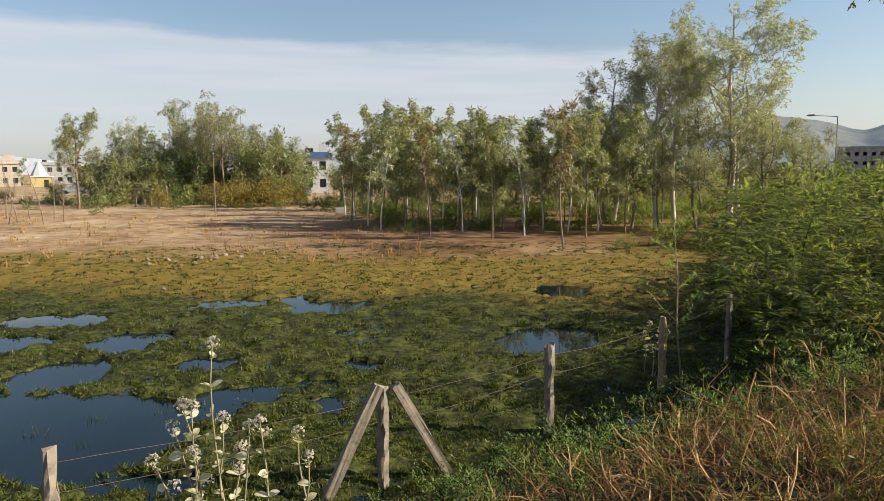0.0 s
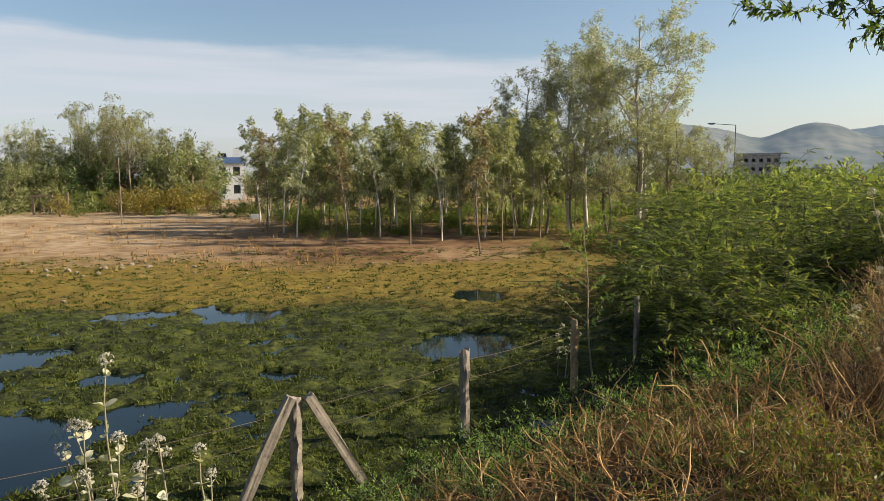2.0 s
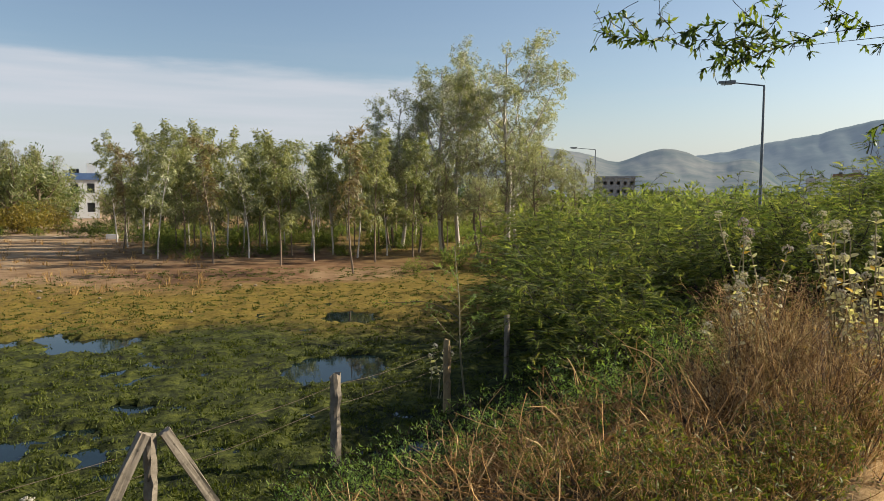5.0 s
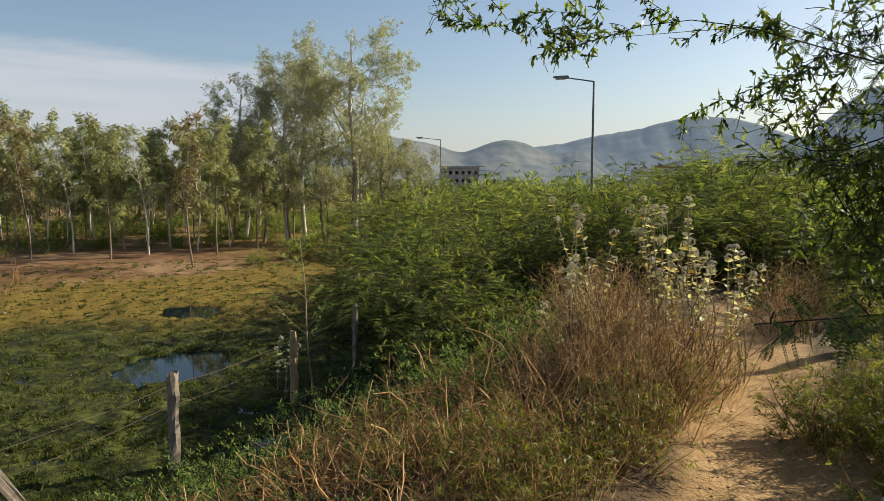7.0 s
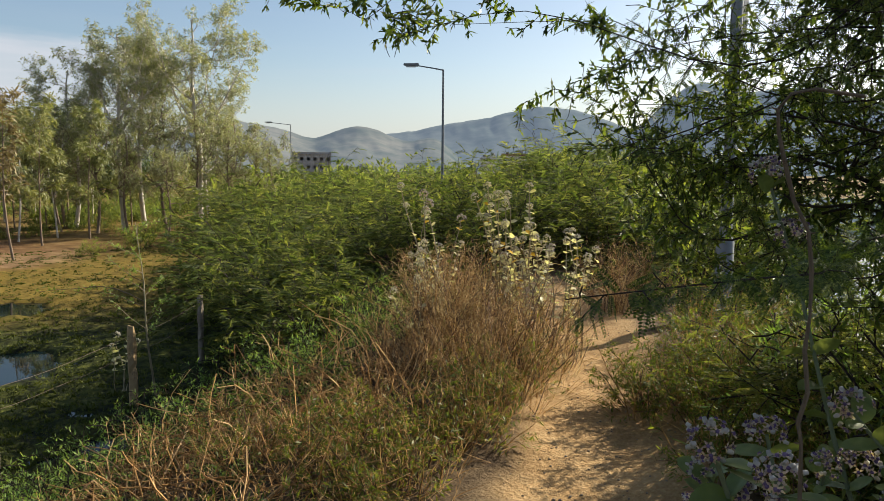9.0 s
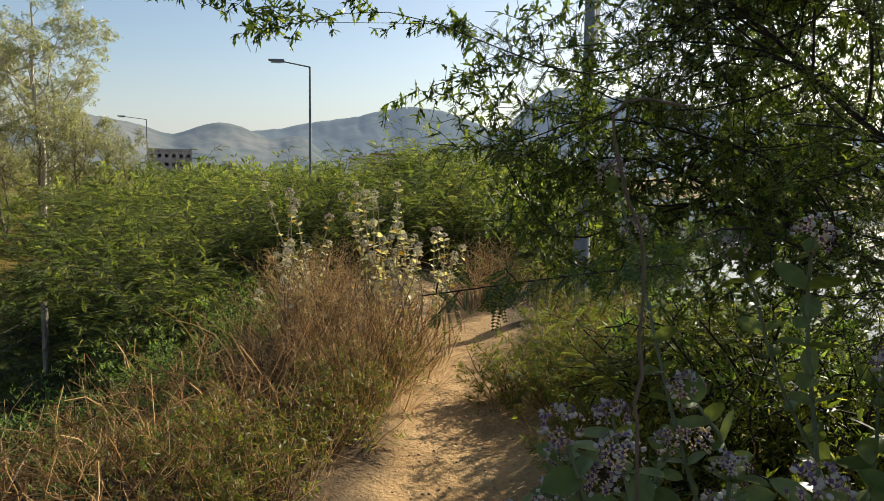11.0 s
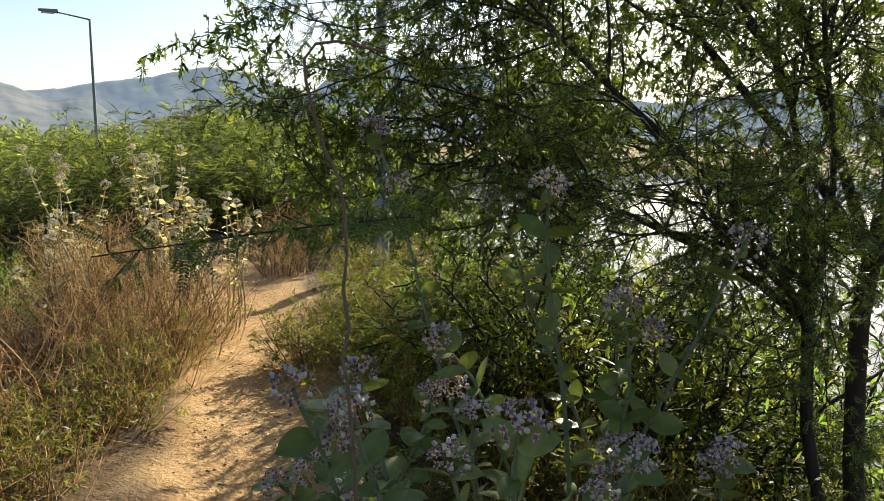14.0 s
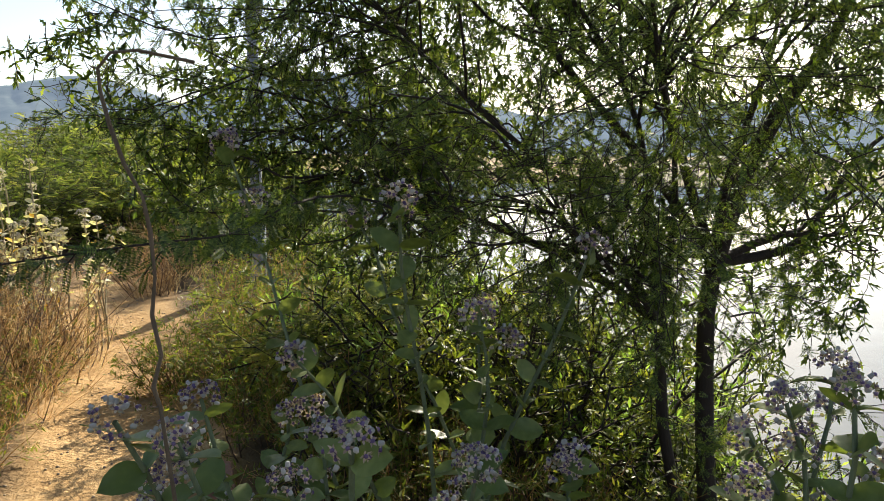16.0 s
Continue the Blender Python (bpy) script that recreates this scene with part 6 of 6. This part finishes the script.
def build_bare_wood():
    rng = np.random.default_rng(760)
    # an arched bare twig above the slope
    x, y = 4.25, 8.6
    top = thing("bare_twig", x, y, gz(x, y), "bleached bare twig arching over the slope", "twig")
    h = 1.15
    a = [np.array(((t - 0.1) * 0.75, -(t - 0.1) * 0.4, -0.1 + h * math.sin(math.pi * min(1, t * 0.62)))) for t in np.linspace(0, 1.25, 10)]
    part_np("stem", tube(a, np.linspace(0.011, 0.005, 10), 5), STEM_PALE, top, smooth=True)
    for q in offshoots(rng, (np.array(a), np.full(10, 0.01)), 5, 0.4, 0.005, 0.8, 0.3, 0.2):
        part_np("twig", tube(*q, 4), STEM_PALE, top, smooth=True)
    # dead saplings at the far edge of the field
    for k in range(9):
        d, az = rng.uniform(55, 72), rng.uniform(-33, -27)
        x, y = d * math.sin(radians(az)), d * math.cos(radians(az))
        top = thing("dead_sapling", x, y, gz(x, y), "leafless grey sapling at the field's edge", "tree", "dead saplings")
        b = limb(rng, (0, 0, -0.1), (rng.normal() * 0.1, rng.normal() * 0.1, 1), rng.uniform(1.8, 5.0), 0.05, 7, 0.07, 0.03, 0.2)
        part_np("trunk", tube(*b, 5), GUM_BARK_DARK, top, smooth=True)
        for q in offshoots(rng, b, 6, 1.1, 0.02, 0.7, 0.35, 0.15, 0.05):
            part_np("branch", tube(q[0], np.maximum(q[1], 0.008), 3), GUM_BARK_DARK, top, smooth=True)
    # a roofless frame of posts below the trees
    x, y = -31.0, 76.0
    top = thing("ruined_shelter", x, y, gz(x, y), "low roofless shelter of dark posts and beams", "shelter")
    for px in (-1.6, 0.0, 1.7):
        bm = bmesh.new()
        box(bm, px - 0.1, px + 0.1, -0.1, 0.1, -0.2, 1.75 if px < 1 else 2.3)
        part("post", bm, GUM_BARK_DARK, top)
    bm = bmesh.new()
    box(bm, -1.9, 0.3, -0.12, 0.12, 1.75, 1.98)
    part("beam", bm, GUM_BARK_DARK, top)


build_bare_wood()


def build_mound():
    """A low flat-topped heap of bare red earth between the bushes."""
    rng = np.random.default_rng(780)
    bm = bmesh.new()
    rings = []
    for z, r in ((-0.4, 1.15), (0.1, 1.05), (0.26, 0.95), (0.30, 0.8), (0.30, 0.35)):
        rings.append([bm.verts.new((math.cos(k * math.pi / 12) * r * (1 + rng.normal() * 0.04), math.sin(k * math.pi / 12) * r * 0.7 * (1 + rng.normal() * 0.04), z + rng.normal() * 0.015)) for k in range(24)])
    for p, q in zip(rings, rings[1:]):
        for k in range(24):
            bm.faces.new((p[k], p[(k + 1) % 24], q[(k + 1) % 24], q[k]))
    bm.faces.new(rings[-1])
    ob = thing("earth_mound", 9.6, 11.2, -0.28, "low heap of bare red earth among bushes", "mound")
    part("soil", bm, BRICK, ob)


build_mound()

# ---- the fence ----


def stone_post(rng, top, x, y, height, width, material, tilt=0.0, heading=0.0, base=0.0):
    """A rough-hewn square post with chipped edges and a rounded head."""
    bm = bmesh.new()
    n = 14
    rings = []
    for k in range(n + 1):
        z = -0.25 + (height + 0.25) * k / n
        w = width / 2 * (1.0 if k < n else 0.86) * (1 + rng.normal() * 0.03)
        ring = []
        for sx, sy in ((-1, -0.55), (-0.55, -1), (0.55, -1), (1, -0.55), (1, 0.55), (0.55, 1), (-0.55, 1), (-1, 0.55)):
            ring.append(bm.verts.new((sx * w + rng.normal() * 0.009, sy * w + rng.normal() * 0.009, z + (rng.normal() * 0.02 if k == n else 0))))
        rings.append(ring)
    for a, b in zip(rings, rings[1:]):
        for j in range(8):
            bm.faces.new((a[j], a[(j + 1) % 8], b[(j + 1) % 8], b[j]))
    bm.faces.new(rings[-1])
    ob = part("post", bm, material, top)
    ob.matrix_basis = pose(x, y, base, 0, tilt, heading)
    return ob


def build_fence():
    rng = np.random.default_rng(800)
    spots = [(-3.37, 5.90, -0.80, 0.11), (-0.60, 8.18, -0.97, 0.115), (1.66, 9.82, -0.88, 0.125), (3.90, 11.78, -0.90, 0.125), (5.75, 13.6, -0.86, 0.10), (7.75, 15.0, -0.80, 0.13), (8.15, 15.35, -1.0, 0.11), (10.0, 17.6, -0.85, 0.11)]
    top = thing("fence", -0.60, 8.18, gz(-0.6, 8.18), "old wire fence with weathered stone posts at the marsh edge", "fence")
    ox, oy, oz = top.matrix_basis.translation
    heads = []
    for k, (x, y, z, w) in enumerate(spots):
        b = gz(x, y)
        stone_post(rng, top, x - ox, y - oy, z - b, w, STONE_OCHRE if k in (3, 5) else STONE_POST, rng.normal() * 1.2, 45 + rng.normal() * 8, b - oz)
        heads.append(np.array((x - ox, y - oy, z - oz)))
    # two raking props lean on the second post
    for dx, dy, tl, ln in ((-0.62, -0.42, 27, 1.42), (0.80, 0.28, -29, 1.42)):
        b = gz(ox + dx, oy + dy)
        bm = bmesh.new()
        box(bm, -0.055, 0.055, -0.045, 0.045, -0.1, ln)
        bmesh.ops.subdivide_edges(bm, edges=bm.edges[:], cuts=3, use_grid_fill=True)
        for v in bm.verts:
            v.co += Vector(rng.normal(size=3) * 0.005)
        ob = part("brace", bm, STONE_POST, top, "raking stone brace")
        ob.matrix_basis = pose(dx, dy, b - oz, 0, tl, 22)
    for a, b in zip(heads, heads[1:]):
        for drop_z in (0.14, 0.42):
            p, q = a - (0, 0, drop_z), b - (0, 0, drop_z)
            w = limb_to(rng, p, q, 0.0035, -0.05, 0.008, 8, 1.0)
            part_np("wire", tube(*w, 4), WIRE, top)
    # the slim pole in the brown field
    x, y = -18.4, 58.0
    pole = thing("field_pole", x, y, gz(x, y), "slim pale pole standing in the brown field", "pole")
    part_np("shaft", tube([(0, 0, -0.3), (0.02, 0, 2.6), (0.0, 0, 5.15)], [0.055, 0.045, 0.038], 8), GUM_BARK_DARK, pole, smooth=True)
    part_np("cap", tube([(0, 0, 5.1), (0, 0, 5.2)], [0.09, 0.07], 8), STEEL, pole, smooth=True)
    bm = bmesh.new()
    box(bm, -0.45, 0.45, -0.2, 0.2, -0.1, 0.42)
    bmesh.ops.bevel(bm, geom=bm.edges[:], offset=0.06, segments=2, affect="EDGES")
    mark = thing("marker_stone", -8.86, 63.3, gz(-8.86, 63.3), "pale square marker stone in the field", "stone")
    part("block", bm, WHITE_WALL, mark)


build_fence()

# ---- small things ----


def pebble_mesh(seed, squash=0.6):
    rng = np.random.default_rng(seed)
    bm = bmesh.new()
    bmesh.ops.create_icosphere(bm, subdivisions=1, radius=1.0)
    for v in bm.verts:
        v.co = Vector((v.co.x, v.co.y * 0.8, v.co.z * squash)) * (1 + rng.normal() * 0.13)
    me = bpy.data.meshes.new("stone")
    bm.to_mesh(me)
    bm.free()
    me.materials.append(PEBBLE)
    return me


def build_stones():
    rnd = random.Random(21)
    kinds = [pebble_mesh(900 + k) for k in range(4)]
    for i in range(48):
        if i < 22:
            x, y = rnd.gauss(-10.5, 2.2), rnd.gauss(30.0, 1.0)
        else:
            y = rnd.uniform(21, 44)
            x = rnd.uniform(-0.62, 0.05) * y
        ob = new("stone", kinds[i % 4])
        s = rnd.uniform(0.04, 0.17) if i < 22 else rnd.uniform(0.03, 0.10)
        ob.matrix_basis = pose(x, y, gz(x, y) + s * 0.2, 0, 0, rnd.uniform(0, 360))
        ob.scale = (s, s, s)
        tagged(ob, "pale loose stone on the brown field", "stone", "field stones")
    # pebbles and crumbs on the path
    P = np.random.default_rng(910)
    n = 1700
    a, l = P.uniform(0.5, 9.5, n), P.normal(-0.48, 0.42, n)
    x, y = a * UA[0] + l * UL[0], a * UA[1] + l * UL[1]
    bm = bmesh.new()
    bmesh.ops.create_icosphere(bm, subdivisions=1, radius=1.0)
    tv = np.array([v.co for v in bm.verts])
    tf = np.array([[v.index for v in f.verts] for f in bm.faces])
    bm.free()
    size = 0.003 + 0.009 * P.random(n) ** 3
    geo = scatter(tv * np.array((1, 0.8, 0.6)), tf, np.stack([x, y, ground_z(x, y) + size * 0.2], -1), P.normal(size=(n, 3)) * np.array((1, 1, 0.1)), up_normals(P, n, 0.1), size)
    ob = new("path_gravel", mesh_of("path_gravel", *geo, PEBBLE))
    tagged(ob, "small loose gravel scattered on the sandy path", "gravel", kind="stuff")
    # a broken brick at the path's edge
    x, y = 3.36, 1.66
    ob = thing("brick", x, y, gz(x, y), "old reddish brick lying at the path's edge", "brick", turn=35)
    bm = bmesh.new()
    box(bm, -0.13, 0.13, -0.065, 0.065, -0.015, 0.11)
    bmesh.ops.subdivide_edges(bm, edges=bm.edges[:], cuts=3, use_grid_fill=True)
    r = np.random.default_rng(920)
    for v in bm.verts:
        v.co += Vector(r.normal(size=3) * 0.004)
    bmesh.ops.bevel(bm, geom=[e for e in bm.edges if e.calc_face_angle(0) > 0.9], offset=0.006, segments=1, affect="EDGES")
    part("body", bm, BRICK, ob)


build_stones()


def build_grasses():
    rng = np.random.default_rng(950)
    # tufts over the marsh, thicker nearer the bank
    n = 13000
    r = 6.5 * np.exp(rng.random(n) * 1.75)
    az = np.radians(rng.uniform(-40, 32, n))
    x, y = r * np.sin(az), r * np.cos(az)
    a, l = bank_coords(x, y)
    keep = (l > 5.2) & (pool_depth(x, y) < 0.5) & (fbm(x * 1.2, y * 1.2, 3, 40) > 0.27)
    x, y, r = x[keep], y[keep], r[keep]
    k = 12
    bx, by = np.repeat(x, k) + rng.normal(size=len(x) * k) * 0.075, np.repeat(y, k) + rng.normal(size=len(x) * k) * 0.045
    base = np.stack([bx, by, ground_z(bx, by) - 0.01], -1)
    head = np.array((0, 0, 1.0)) + rng.normal(size=base.shape) * 0.65
    ln = np.repeat(0.04 + 0.075 * rng.random(len(x)) ** 2, k) * (0.7 + 0.6 * rng.random(len(base)))
    geo = ribbons(rng, base, head, ln, 0.018 + 0.0011 * np.repeat(r, k), rng.normal(size=base.shape) * 0.4, 1)
    ob = new("marsh_grass", mesh_of("marsh_grass", *geo, GRASS))
    tagged(ob, "short tufted green marsh grass", "grass", kind="stuff")
    # sprouts standing in the pools
    for cx, cy in ((-5.3, 10.6), (-5.9, 10.0), (-5.0, 9.5), (-7.6, 11.2), (-6.6, 9.3), (-8.4, 12.4), (-4.4, 10.9)):
        n = 26
        base = np.stack([cx + rng.normal(size=n) * 0.07, cy + rng.normal(size=n) * 0.05, np.full(n, WATER_Z - 0.12)], -1)
        head = np.array((0, 0, 1.0)) + rng.normal(size=base.shape) * 0.55
        ob = new("water_sprout", mesh_of("water_sprout", *ribbons(rng, base, head, 0.16 + 0.16 * rng.random(n), np.full(n, 0.012), rng.normal(size=base.shape) * 0.4, 2), GRASS))
        tagged(ob, "tuft of green sprouts standing in the pool", "grass", "pool sprouts")
    # dry tufts in the brown field
    n = 380
    y = rng.uniform(28, 62, n)
    x = y * rng.uniform(-0.66, -0.02, n)
    k = 9
    bx, by = np.repeat(x, k) + rng.normal(size=n * k) * 0.08, np.repeat(y, k) + rng.normal(size=n * k) * 0.08
    base = np.stack([bx, by, ground_z(bx, by) - 0.02], -1)
    head = np.array((0, 0, 1.0)) + rng.normal(size=base.shape) * 0.35
    geo = ribbons(rng, base, head, np.repeat(rng.uniform(0.1, 0.5, n), k), np.full(n * k, 0.03), rng.normal(size=base.shape) * 0.3, 2)
    ob = new("dry_field_grass", mesh_of("dry_field_grass", *geo, RUST))
    tagged(ob, "sparse dry brown tufts in the field", "grass", kind="stuff")
    # straw and litter on the bank
    n = 5500
    a, l = rng.uniform(-3, 22, n), np.concatenate([rng.uniform(0.2, 5.4, int(n * 0.8)), rng.uniform(-3.5, -1.0, n - int(n * 0.8))])
    x, y = a * UA[0] + l * UL[0], a * UA[1] + l * UL[1]
    keep = np.hypot(x, y) > 1.6
    base = np.stack([x, y, ground_z(x, y) - 0.01], -1)[keep]
    head = np.array((0, 0, 0.75)) + rng.normal(size=base.shape) * 0.7
    head[:, 2] = np.abs(head[:, 2])
    m = len(base)
    geo = ribbons(rng, base, head, 0.08 + 0.28 * rng.random(m) ** 2, 0.004 + 0.005 * rng.random(m), rng.normal(size=base.shape) * 0.5, 2)
    ob = new("bank_straw", mesh_of("bank_straw", *geo, STRAW))
    tagged(ob, "dry straw and litter on the bank", "grass", kind="stuff")


build_grasses()
